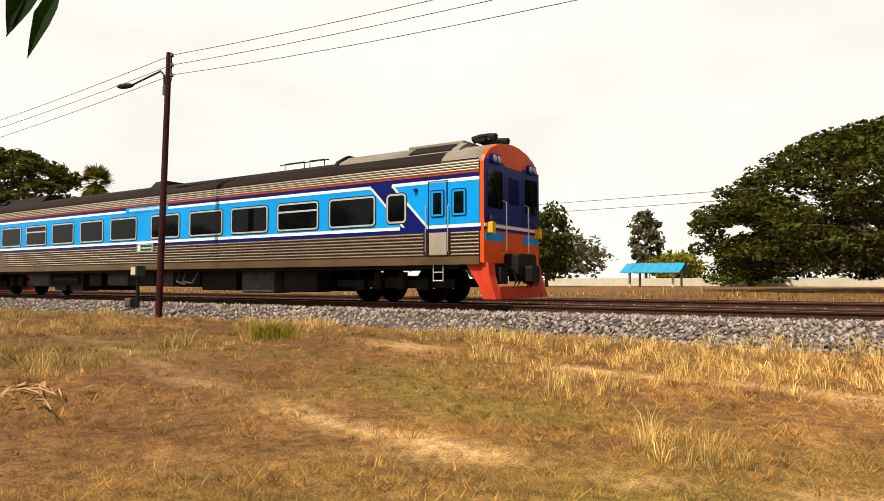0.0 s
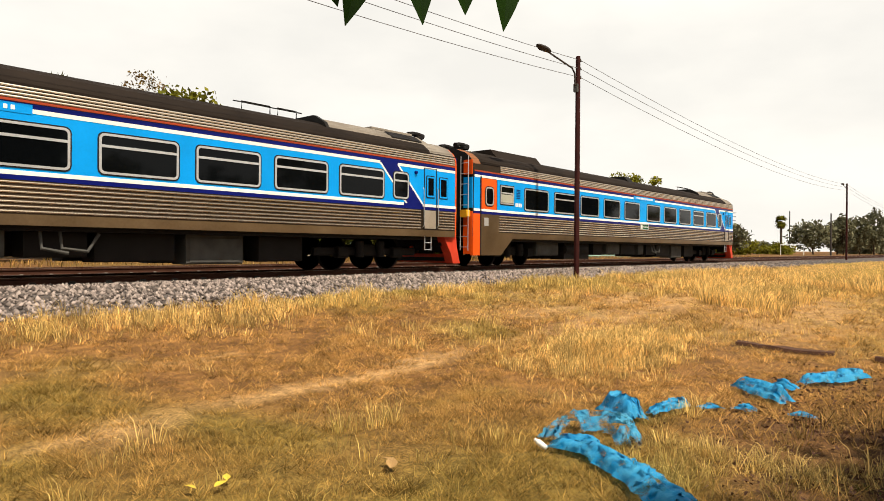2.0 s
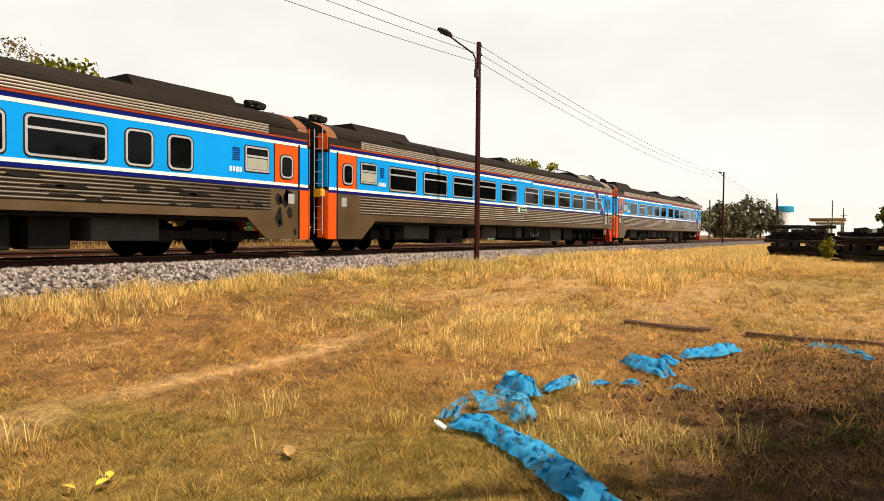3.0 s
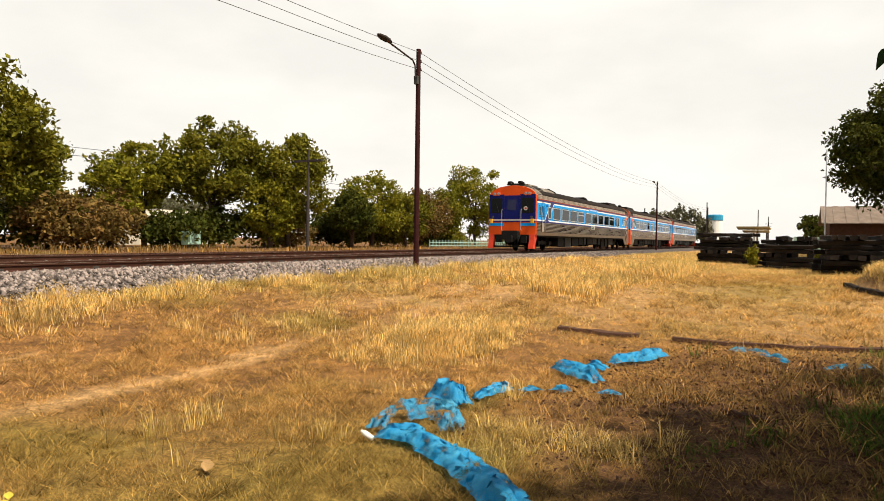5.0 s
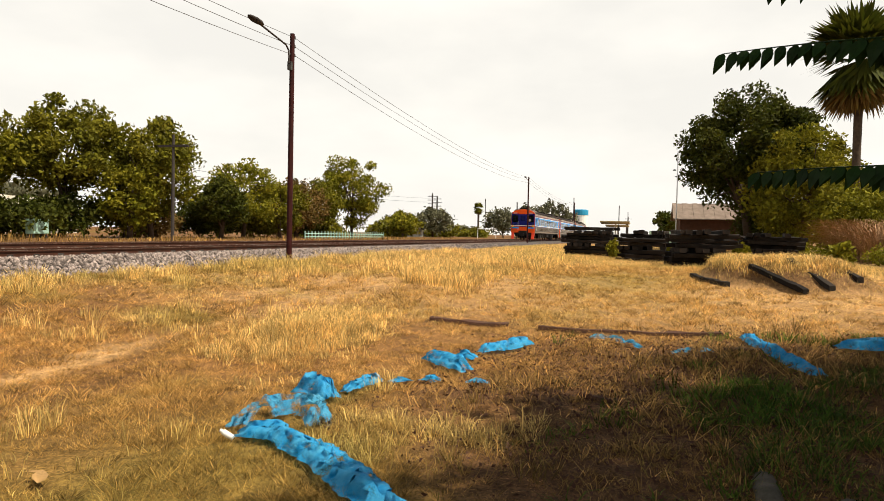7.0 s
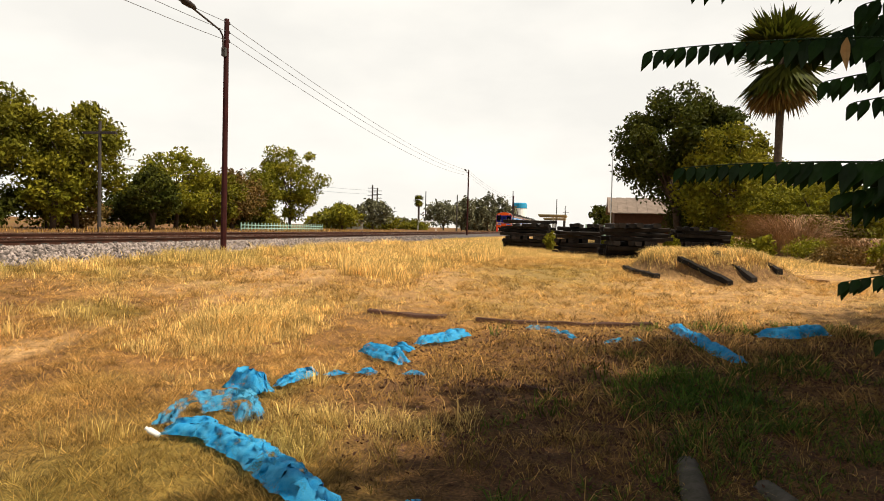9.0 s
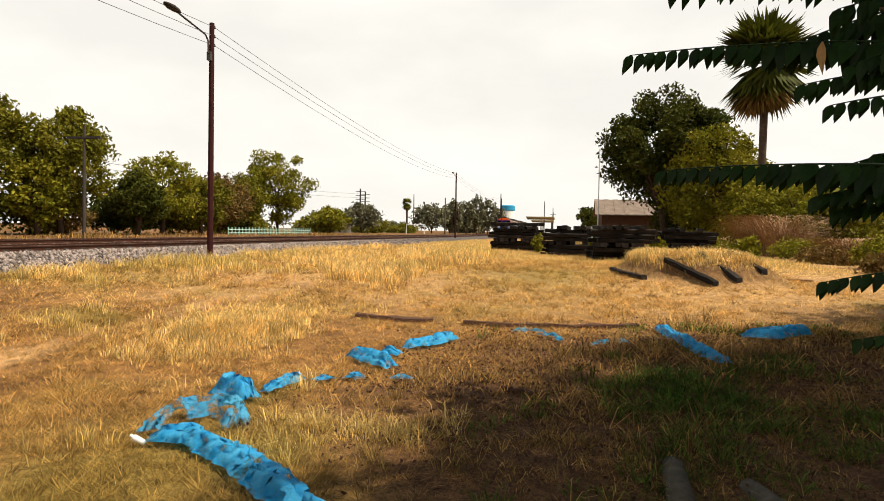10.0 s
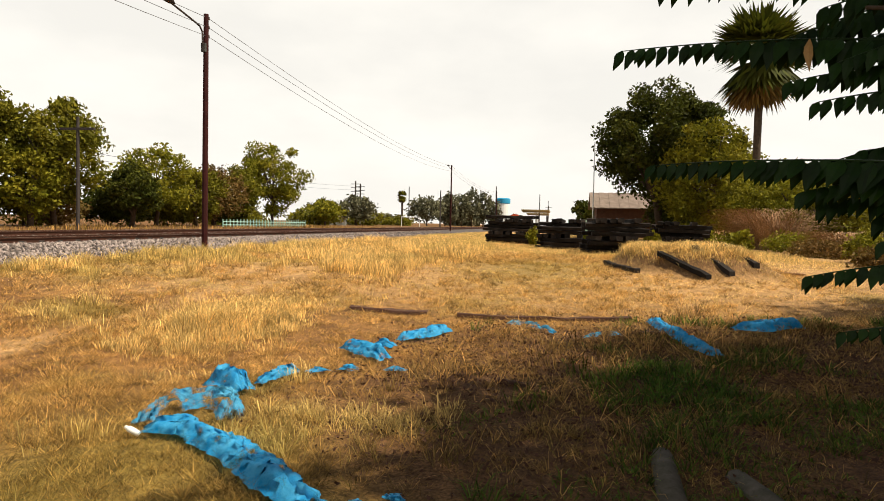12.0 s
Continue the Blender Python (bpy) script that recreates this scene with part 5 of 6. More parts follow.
tree(14.0, 36.2, 5.8, 5.6, M_LEAF_BROWN, 38, 4200, 0.22, 0.03, label="dry brown creeper-covered thicket", name="shrub", cat="shrub")
tree(17.5, 39.5, 8.6, 5.8, M_LEAF_DARK, 39, 4600, 0.22, 0.06, label="dark green tree behind the tracks")
tree(25.1, 54.8, 15.6, 6.0, M_LEAF_BROWN, 40, 420, 0.2, 0.7, clumps=40, label="tall sparse half-bare tree behind the tracks")
tree(25.0, 42.5, 9.0, 5.4, M_LEAF_MID, 41, 3600, 0.23, 0.12, label="leafy green tree behind the tracks")
tree(22.3, 33.5, 3.2, 6.0, M_LEAF_BROWN, 42, 2600, 0.2, 0.02, label="dry brown scrub beside the siding", name="shrub", cat="shrub")
tree(14.8, 33.0, 2.6, 5.0, M_LEAF_BROWN, 43, 2000, 0.2, 0.02, label="dry brown scrub beside the siding", name="shrub", cat="shrub")
rain_tree(-88, 37.5, 17.0, 12.5, 44, "large dark rain tree far along the line", 16000, 0.34, 200)
tree(-98, 30.0, 12.0, 14, M_LEAF_DARK, 45, 3000, 0.5, 0.12, trunk=0.5, label="large dark tree far along the line")
fan_palm(-78.4, 44.6, 15.2, 2.3, 46, M_LEAF_MID)
tree(-27.5, 63.0, 9.0, 7.6, M_LEAF_DARK, 47, 4200, 0.28, 0.06, label="dark green tree behind the far field")
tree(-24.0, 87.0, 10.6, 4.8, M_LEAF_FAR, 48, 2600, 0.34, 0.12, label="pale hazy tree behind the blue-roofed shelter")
tree(-10.0, 75.0, 5.6, 9.0, M_LEAF_YEL, 49, 2600, 0.32, 0.04, label="yellow-green shrubs by the low wall", name="shrub", cat="shrub")
tree(-20.0, 86.0, 4.6, 9.0, M_LEAF_YEL, 50, 2200, 0.32, 0.04, label="yellow-green shrubs by the low wall", name="shrub", cat="shrub")
tree(54.9, -7.6, 12.6, 13.0, M_LEAF_DARK, 51, 18000, 0.25, 0.24, 0.8, 0.35, clumps=90, loose=0.085, label="big dense dark mango-like tree by the timber stacks")
tree(56.0, -9.2, 5.0, 7.2, M_LEAF_DARK, 151, 5200, 0.22, 0.02, label="dark bushes below the big tree", name="shrub", cat="shrub")
tree(49.5, -9.9, 9.3, 8.0, M_LEAF_YEL, 52, 8000, 0.22, 0.03, clumps=60, label="yellow-green tree by the timber stacks")
tree(43.5, -11.6, 5.4, 6.5, M_LEAF_YEL, 53, 3600, 0.2, 0.03, label="yellow-green bush by the timber stacks", name="shrub", cat="shrub")
fan_palm(44.0, -11.5, 15.2, 3.2, 54, M_LEAF_DARK, 0.25)


def bramble(x, y, r, h, seed, label="dry brown arching bramble stems beside the mound"):
    """A fountain of long thin arching dead stems."""
    g = np.random.default_rng(seed)
    t = thing("bramble_bush", label, "shrub", "dry brambles", Matrix.Translation((x, y, float(ground_z(x, y)) - 0.05)))
    n, k = 1500, 6
    a, q = g.uniform(0, 2 * np.pi, n), g.uniform(0, 0.45 * r, n)
    bx, by = np.cos(a) * q, np.sin(a) * q
    b = a + g.normal(0, 0.8, n)
    reach, top = r * g.uniform(0.25, 0.9, n), h * g.uniform(0.35, 1.1, n)
    u = np.linspace(0, 1, k)[None]
    X, Y = bx[:, None] + np.cos(b)[:, None] * reach[:, None] * u ** 1.3, by[:, None] + np.sin(b)[:, None] * reach[:, None] * u ** 1.3
    Z = top[:, None] * (1.9 * u - 1.15 * u * u)
    wd = (0.012 * (1 - 0.7 * u))[:, :, None] * np.stack([-np.sin(b), np.cos(b), 0.3 * np.ones(n)], -1)[:, None]
    mid = np.stack([X, Y, Z], -1)
    v = np.stack([mid - wd, mid + wd], 2).reshape(-1, 3)
    i = (np.arange(n)[:, None] * 2 * k + 2 * np.arange(k - 1)[None]).ravel()
    tagged(part("stem_tangle", fast_mesh("stem_tangle", v, np.stack([i, i + 1, i + 3, i + 2], -1), M_DRYSTEM), None, t), kind="stuff")
    p = mid[g.integers(0, n, 900), g.integers(1, k, 900)] + g.normal(size=(900, 3)) * 0.06
    lv, lf = leaf_quads(p, 0.05, g)
    tagged(part("foliage", fast_mesh("foliage", lv, lf, M_LEAF_BROWN), None, t), kind="stuff")


for k, (x, y, r, h) in enumerate(((35.5, -10.2, 2.8, 2.4), (39.5, -10.4, 2.6, 2.6), (28.0, -10.4, 1.6, 1.2))):
    bramble(x, y, r, h, 55 + k)
for k, (x, y, h, w) in enumerate(((31.0, -9.6, 0.9, 3.0), (26.0, -9.0, 0.7, 2.6), (23.0, -9.4, 1.1, 2.0), (20.0, -8.6, 0.6, 2.2), (36.0, -8.0, 0.8, 3.0))):
    tree(x, y, h, w, (M_LEAF_YEL, M_LEAF_BROWN)[k % 2], 560 + k, 1500, 0.09, 0.02, 1.0, 0.03, label="low straggling weeds at the field edge", name="weed_clump", cat="weeds", group="weed clumps")
tree(41.0, -12.6, 4.6, 6.0, M_LEAF_YEL, 153, 3600, 0.18, 0.03, label="yellow-green bush behind the brambles", name="shrub", cat="shrub")
tree(36.0, -13.0, 3.6, 5.4, M_LEAF_MID, 57, 2600, 0.18, 0.03, label="green bush beside the sheds", name="shrub", cat="shrub")
tree(103.6, 38.5, 4.6, 5.2, M_LEAF_YEL, 58, 1300, 0.3, 0.1, label="small round tree near the fence")
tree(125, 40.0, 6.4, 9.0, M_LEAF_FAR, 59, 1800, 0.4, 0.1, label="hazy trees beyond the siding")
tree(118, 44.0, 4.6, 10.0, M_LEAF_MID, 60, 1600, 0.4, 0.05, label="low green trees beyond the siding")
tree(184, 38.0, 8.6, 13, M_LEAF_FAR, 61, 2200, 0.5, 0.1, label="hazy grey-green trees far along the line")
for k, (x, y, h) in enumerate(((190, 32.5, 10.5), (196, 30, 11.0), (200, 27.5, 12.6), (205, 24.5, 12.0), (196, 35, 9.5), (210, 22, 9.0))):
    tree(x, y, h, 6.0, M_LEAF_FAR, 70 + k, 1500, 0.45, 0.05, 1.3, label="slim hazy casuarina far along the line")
fan_palm(175.2, 43.2, 9.9, 1.7, 80, M_LEAF_MID, 0.3)
tree(112, -4.0, 5.6, 6.5, M_LEAF_DARK, 81, 1500, 0.35, 0.3, label="dark tree beside the station")
for k in range(12):
    tree(78 + 9.5 * k, 41 + 5 * (k % 3), 1.7 + 0.6 * (k % 4), 9.5, (M_LEAF_MID, M_LEAF_FAR, M_LEAF_YEL)[k % 3], 500 + k, 900, 0.4, 0.02, 0.8, 0.1, label="low hazy shrubs beyond the siding", name="shrub", cat="shrub", group="far shrubs")
for k, (x, y, h) in enumerate(((31.6, 1.5, 1.1), (28.6, -0.9, 0.8), (26.4, -3.2, 1.0), (17.7, -4.15, 1.15), (33.5, -6.6, 1.2))):
    tree(x, y, h, 0.75, M_LEAF_YEL, 520 + k, 420, 0.11, 0.03, 1.0, 0.03, label="yellow-green weeds beside the timber stacks", name="weed_clump", cat="weeds", group="weed clumps")
for k, x in enumerate((240, 262, 290, 325)):
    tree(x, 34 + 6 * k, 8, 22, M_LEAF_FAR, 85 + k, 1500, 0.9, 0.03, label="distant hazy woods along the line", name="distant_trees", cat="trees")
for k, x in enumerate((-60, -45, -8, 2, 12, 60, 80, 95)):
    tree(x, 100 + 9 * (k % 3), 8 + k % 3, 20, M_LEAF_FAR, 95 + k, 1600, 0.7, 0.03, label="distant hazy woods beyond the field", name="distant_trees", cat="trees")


for k in range(13):
    x = 18.0 + 4.1 * k
    tree(x, 36.5 - 1.2 * (k % 2), 2.6 + 1.3 * ((k * 7) % 3) / 2, 5.6, (M_LEAF_DARK, M_LEAF_MID, M_LEAF_BROWN, M_LEAF_DARK)[k % 4], 300 + k, 1500, 0.24, 0.02, 0.8, 0.08, label="dark undergrowth below the trees", name="shrub", cat="shrub", group="undergrowth shrubs")


# Added tree row, mostly out of view, to darken reflections in the train.
for k in range(17):
    tree(-70 + 12.5 * k + 3 * ((k * 5) % 3), -27 - 4 * (k % 3) if not 6 < k < 10 else -34, 8.5 + (k * 3) % 4, 12.5, (M_LEAF_DARK, M_LEAF_MID)[k % 2], 400 + k, 700, 0.6, 0.04, 0.9, 0.2, label="dark tree row added to darken reflections in the train", group="tree row closing the field")


# ---------------------------------------------------------------- shade tree and the twigs that hang into view
def shade_tree():
    g = np.random.default_rng(120)
    t = thing("shade_tree", "dark leafy tree overhanging the field edge", "tree")
    wood = Mesh().tube([(8.6, -7.4, -0.6), (8.3, -7.0, 1.6), (7.4, -6.6, 4.2), (7.0, -6.8, 6.4)], [0.3, 0.24, 0.18, 0.06], 10)
    wood.tube([(7.8, -6.8, 3.2), (5.0, -3.2, 3.9), (2.2, 0.6, 2.9), (0.4, 1.5, 2.45), (-1.4, 0.6, 2.3)], [0.1, 0.06, 0.03, 0.02, 0.012], 8, False)
    for e in ((4.2, -5.2, 5.0), (5.0, -8.6, 5.6), (10.2, -6.0, 5.2), (9.0, -9.0, 5.8), (4.8, -3.4, 4.4), (3.4, -2.6, 2.2)):
        wood.tube([(7.8, -6.8, 3.2), ((7.8 + e[0]) / 2, (-6.8 + e[1]) / 2, (3.6 + e[2]) / 2 + 0.5), e], [0.12, 0.08, 0.02], 6, False)
    wood.tube([(-0.77, 0.9, 2.36), (-0.76, 0.86, 2.12)], [0.012, 0.008], 6, False)
    part("trunk", wood, M_BARK, t, smooth=True)
    x, y, z = g.uniform(1.2, 11.5, 900), g.uniform(-11, -0.8, 900), g.uniform(3.2, 7.2, 900)
    xs, ys = x + 0.117 * (z + 0.45), y + 0.637 * (z + 0.45)
    edge = np.interp(xs, [2.2, 3.2, 5.0, 6.0, 8.7, 10, 12], [-0.2, 0.5, 0.9, -0.2, -1.7, -3.2, -5.0])
    inside = (ys < edge) | ((ys < edge + 1.1) & (g.random(900) < 0.16))
    aloft = (z - 0.95 > 0.5 * np.hypot(x, y)) | (y < -0.9 - 0.5 * x)
    c = np.stack([x, y, z], -1)[inside & aloft]
    k = g.integers(0, len(c), 56000)
    v, f = leaf_quads(c[k] + g.normal(size=(56000, 3)) * 0.27, 0.12, g)
    part("crown", fast_mesh("crown", v, f, M_LEAF_NEAR), None, t)
    # Undergrowth; out of view it climbs into an added hedge that blocks sky light.
    x, y = g.uniform(-1.0, 12.5, 2600), g.uniform(-9.0, -0.9, 2600)
    away = -0.42 * x - 0.75 - y
    z = -0.5 + g.random(2600) * np.clip(0.15 + 0.9 * away, 0.1, 3.4)
    ok = (away > 0.0) & ((x > 2.6) | (y < -2.6))
    side = np.stack([x, y, z], -1)[ok]
    k = g.integers(0, len(side), 60000)
    v, f = leaf_quads(side[k] + g.normal(size=(60000, 3)) * (0.16, 0.16, 0.09), 0.042, g)
    part("undergrowth", fast_mesh("undergrowth", v, f, M_LEAF_NEAR), None, t)
    stems = Mesh()
    for i in range(60):
        x = float(g.uniform(3.4, 11))
        y = -0.4 * x - 0.6 - float(g.uniform(-0.5, 1.0))
        z, h = float(ground_z(x, y)), float(g.uniform(0.25, 0.75))
        a, b = float(g.normal(0, 0.12)), float(g.normal(0, 0.12))
        stems.tube([(x, y, z), (x + a, y + b, z + h * 0.6), (x + 2.2 * a, y + 2.2 * b, z + h)], [0.005, 0.004, 0.002], 4, False)
    part("shoots", stems, M_BARK, t)
    return t


def leaflet(m, o, way, normal, length, width):
    o, way = Vector(o), Vector(way).normalized()
    side = way.cross(Vector(normal)).normalized()
    up = side.cross(way)
    q = len(m.v)
    for t, w, lift in ((0, 0.15, 0), (0.2, 0.85, 0.02), (0.42, 1.0, 0.03), (0.74, 0.5, 0.0), (1.0, 0.02, -0.03)):
        c = o + way * length * t + up * lift * length
        m.v += [tuple(c - side * w * width / 2 + up * width * 0.12 * w), tuple(c), tuple(c + side * w * width / 2 + up * width * 0.12 * w)]
    for i in range(4):
        for j in range(2):
            m.f.append((q + 3 * i + j, q + 3 * i + j + 1, q + 3 * i + j + 4, q + 3 * i + j + 3))


def frond(parent, base, tip, droop, count, length, width, seed):
    """A compound leaf: a rachis with paired drooping leaflets."""
    rng = random.Random(seed)
    a, b = Vector(base), Vector(tip)
    mid = a.lerp(b, 0.5) + Vector((0, 0, droop))
    at = lambda t: a * (1 - t) ** 2 + mid * 2 * t * (1 - t) + b * t * t
    r = part("rachis", Mesh().tube([tuple(at(i / 8)) for i in range(9)], [0.007 - 0.0006 * i for i in range(9)], 5), M_LEAF_NEAR, parent)
    m = Mesh()
    along = (b - a).normalized()
    side = along.cross(Vector((0, 0, 1))).normalized()
    for i in range(count):
        t = 0.05 + 0.95 * i / (count - 1)
        s = 0.65 + 0.35 * math.sin(math.pi * min(1, t + 0.25))
        for k in (-1, 1):
            way = side * k * rng.uniform(0.1, 0.5) + along * rng.uniform(0.15, 0.5) + Vector((0, 0, -rng.uniform(0.7, 1.0)))
            leaflet(m, at(t), way, side * k + Vector((0, 0, 0.6)), 1.4 * length * s * rng.uniform(0.85, 1.15), 1.5 * width * s)
    tagged(part("foliage", m, M_LEAF_NEAR, r), kind="stuff")


SHADE = shade_tree()


def hanging_branch():
    br = thing("leafy_branch", "dark drooping compound leaves of the overhanging tree", "branch")
    part("stem", Mesh().tube([(3.4, -2.6, 2.2), (3.25, -1.9, 1.75), (3.15, -1.3, 1.45), (3.12, -1.15, 0.9)], [0.03, 0.022, 0.016, 0.01], 8), M_BARK, br)
    part("stem", Mesh().tube([(3.25, -1.9, 1.75), (3.2, -1.3, 1.78), (3.2, -0.95, 1.8)], [0.02, 0.014, 0.008], 8), M_BARK, br)
    for i, (b, t, d, n, l, w) in enumerate((
            ((3.2, -1.35, 1.66), (3.63, -0.1, 1.77), 0.06, 27, 0.100, 0.046), ((3.16, -1.5, 1.6), (3.4, -0.76, 1.57), 0.05, 18, 0.100, 0.046),
            ((3.15, -1.45, 1.5), (3.37, -0.86, 1.48), 0.04, 16, 0.090, 0.041), ((3.14, -1.35, 1.2), (3.71, -0.27, 1.25), 0.05, 25, 0.100, 0.049),
            ((3.14, -1.4, 1.16), (3.45, -0.85, 1.12), 0.06, 16, 0.100, 0.049), ((3.12, -1.4, 0.86), (3.37, -0.86, 0.77), 0.04, 16, 0.080, 0.041),
            ((3.12, -1.35, 0.62), (3.33, -0.98, 0.55), 0.03, 12, 0.070, 0.038), ((3.2, -0.95, 1.95), (3.02, -0.2, 1.86), 0.03, 13, 0.100, 0.046),
            ((3.25, -1.4, 1.9), (3.5, -0.7, 1.74), 0.06, 18, 0.110, 0.049), ((3.1, -1.5, 1.75), (3.3, -0.9, 1.62), 0.05, 16, 0.100, 0.046),
            ((3.3, -1.6, 1.35), (3.6, -0.95, 1.24), 0.08, 16, 0.110, 0.049), ((3.05, -1.6, 1.9), (3.3, -0.85, 1.84), 0.05, 18, 0.11, 0.046), ((3.2, -1.5, 1.82), (3.42, -0.95, 1.66), 0.06, 18, 0.11, 0.046),
            ((3.15, -1.5, 1.32), (3.45, -0.98, 1.16), 0.08, 18, 0.11, 0.046), ((3.3, -1.5, 1.1), (3.5, -0.95, 1.08), 0.05, 16, 0.11, 0.046),
            ((3.1, -1.5, 1.0), (3.2, -1.05, 0.92), 0.04, 12, 0.090, 0.041),
            ((3.2, -1.5, 1.95), (3.45, -1.0, 1.98), 0.05, 16, 0.11, 0.05), ((3.25, -1.7, 1.7), (3.5, -1.1, 1.78), 0.05, 16, 0.11, 0.05),
            ((3.2, -1.7, 1.28), (3.5, -1.1, 1.3), 0.05, 16, 0.11, 0.05), ((3.2, -1.7, 1.1), (3.45, -1.15, 1.02), 0.05, 14, 0.11, 0.05))):
        frond(br, b, t, d, n, l, w, 200 + i)
    m = Mesh()
    leaflet(m, (3.32, -0.8, 1.72), (0.02, -0.02, -1), (1, 0.2, 0), 0.13, 0.04)
    part("dead_leaf", m, M_BROWNLEAF, br, "single brown dead leaflet")


def top_twig(centre, count, spread, seed, length=0.12, slim=0.46, hold=(0, 0.05, 0.95)):
    rng = random.Random(seed)
    tw = thing("leaf_twig", "green pointed leaves hanging from a twig", "twig", "", Matrix.Translation(centre))
    part("stem", Mesh().tube([(-spread, 0.02, 0.05), (0, 0, 0.07), (spread, -0.03, 0.07)], 0.004, 6).tube([(0, 0, 0.07), (hold[0] * 0.5 + 0.02, hold[1] * 0.5, 0.5), hold], 0.006, 6), M_BARK, tw)
    m = Mesh()
    for i in range(count):
        x = -spread * 0.9 + 1.8 * spread * i / max(1, count - 1)
        leaflet(m, (x, -0.02, 0.06), (rng.uniform(-0.35, 0.35), rng.uniform(-0.1, 0.1), -1), (0.2, -1, 0), length * rng.uniform(0.8, 1.2), length * slim)
    part("leaves", m, M_LEAF_NEAR, tw)
    return tw


hanging_branch()
TWIG_A = top_twig((0.72, 1.6, 1.56), 5, 0.1, 1, 0.13, 0.48, (0.0, -0.12, 1.1))
TWIG_B = top_twig((1.36, 1.2, 1.56), 5, 0.22, 2, 0.15, 0.5, (0.11, -0.067, 1.16))
TWIG_C = top_twig((-1.19, 0.68, 1.34), 4, 0.06, 3, 0.12, 0.26)
TWIG_C.rotation_euler = (0, 0.5, 0.3)


# ---------------------------------------------------------------- timber stacks, planks, mound
def timber_stack(x, y, rows, cols, turn, seed, length=2.1):
    rng = random.Random(seed)
    z = float(ground_z(x, y)) - 0.02
    st = thing("timber_stack", "stack of old black tarred railway sleepers in the grass", "timber stack", "sleeper stacks", pose(x, y, z, 0, 0, turn))
    meshes = []
    for k in range(5):
        m = Mesh()
        n, w, h = 6, 0.115, 0.075
        for i in range(n + 1):
            t = -length / 2 + length * i / n
            o = [rng.uniform(-0.012, 0.012) for _ in range(8)]
            m.v += [(t, -w + 0.02 + o[0], -h + o[1]), (t, w - 0.02 + o[2], -h + o[3]), (t, w + o[4], h - 0.02), (t, w - 0.03, h + o[5]), (t, -w + 0.03, h + o[6]), (t, -w + o[7], h - 0.02)]
        for i in range(n):
            for j in range(6):
                m.f.append((i * 6 + j, i * 6 + (j + 1) % 6, i * 6 + 6 + (j + 1) % 6, i * 6 + 6 + j))
        m.f += [tuple(range(6))[::-1], tuple(range(n * 6, n * 6 + 6))]
        meshes.append(m.data("sleeper_timber", M_TIMBER))
    for r in range(rows):
        cross = r % 4 == 3
        c = cols
        for k in range(c):
            if rng.random() < (0.5 if r == rows - 1 else 0.16):
                continue
            off = (k - (c - 1) / 2) * 0.262
            m = pose(rng.uniform(-0.17, 0.17), off + rng.uniform(-0.08, 0.08), 0.09 + r * 0.158, rng.uniform(-8, 8), rng.uniform(-1.6, 1.6), rng.uniform(-7, 7)) @ Matrix.Diagonal((rng.uniform(0.78, 1.08), rng.uniform(0.8, 1.1), rng.uniform(0.8, 1.0), 1))
            if cross:
                m = pose(0, 0, 0, 0, 0, 90) @ pose(rng.uniform(-0.1, 0.1), off, 0.09 + r * 0.155, 0, rng.uniform(-1.5, 1.5), rng.uniform(-4, 4))
            part("sleeper_timber", rng.choice(meshes), None, st, at=m)


timber_stack(34.3, 2.7, 9, 8, 88, 1, 2.4)
timber_stack(28.3, 0.2, 8, 7, 86, 2, 1.75)
timber_stack(24.7, -1.75, 8, 7, 93, 3, 2.1)
timber_stack(29.4, -4.7, 8, 7, 84, 4, 2.1)


def plank(a, b, w, h, seed, label="weathered reddish timber lying in the grass", material=None, straight=False):
    rng = random.Random(seed)
    a, b = Vector(a), Vector(b)
    m = Mesh()
    d = (b - a).normalized()
    s = d.cross(Vector((0, 0, 1))).normalized() * w / 2
    k = 8
    for i in range(k + 1):
        p = a.lerp(b, i / k)
        p.z = float(ground_z(p.x, p.y)) + 0.01
        if straight:
            p.z = (1 - i / k) * float(ground_z(a.x, a.y)) + i / k * float(ground_z(b.x, b.y)) + 0.01
        o = [rng.uniform(-0.012, 0.012) for _ in range(4)]
        up = Vector((0, 0, h))
        m.v += [tuple(p - s), tuple(p + s), tuple(p + s * 0.9 + up + Vector((0, 0, o[0]))), tuple(p - s * 0.9 + up + Vector((0, 0, o[1])))]
    for i in range(k):
        for j in range(4):
            m.f.append((i * 4 + j, i * 4 + (j + 1) % 4, i * 4 + 4 + (j + 1) % 4, i * 4 + 4 + j))
    m.f += [(3, 2, 1, 0), (k * 4, k * 4 + 1, k * 4 + 2, k * 4 + 3)]
    tagged(part("timber_plank", m, material or M_PLANK), label, "plank", "planks in the grass")


plank((9.75, 3.2, 0), (9.85, 2.05, 0), 0.16, 0.05, 1)
plank((9.75, 1.6, 0), (10.1, -0.85, 0), 0.12, 0.045, 2)
plank((8.9, -0.75, 0), (9.0, -1.2, 0), 0.12, 0.04, 3)
for k, (a, b) in enumerate((((17.4, -0.95, 0), (16.3, -1.1, 0)), ((16.3, -1.15, 0), (15.4, -1.5, 0)), ((15.75, -2.0, 0), (14.3, -2.75, 0)), ((15.6, -2.7, 0), (14.35, -3.2, 0)), ((15.8, -3.35, 0), (14.7, -3.75, 0)))):
    plank(a, b, 0.14, 0.1, 10 + k, "old dark sleeper lying at the grassy mound", M_TIMBER, True)
plank((17.0, -4.5, 0), (16.3, -5.2, 0), 0.07, 0.06, 20, "dead branch leaning from the mound", M_DRYSTEM)
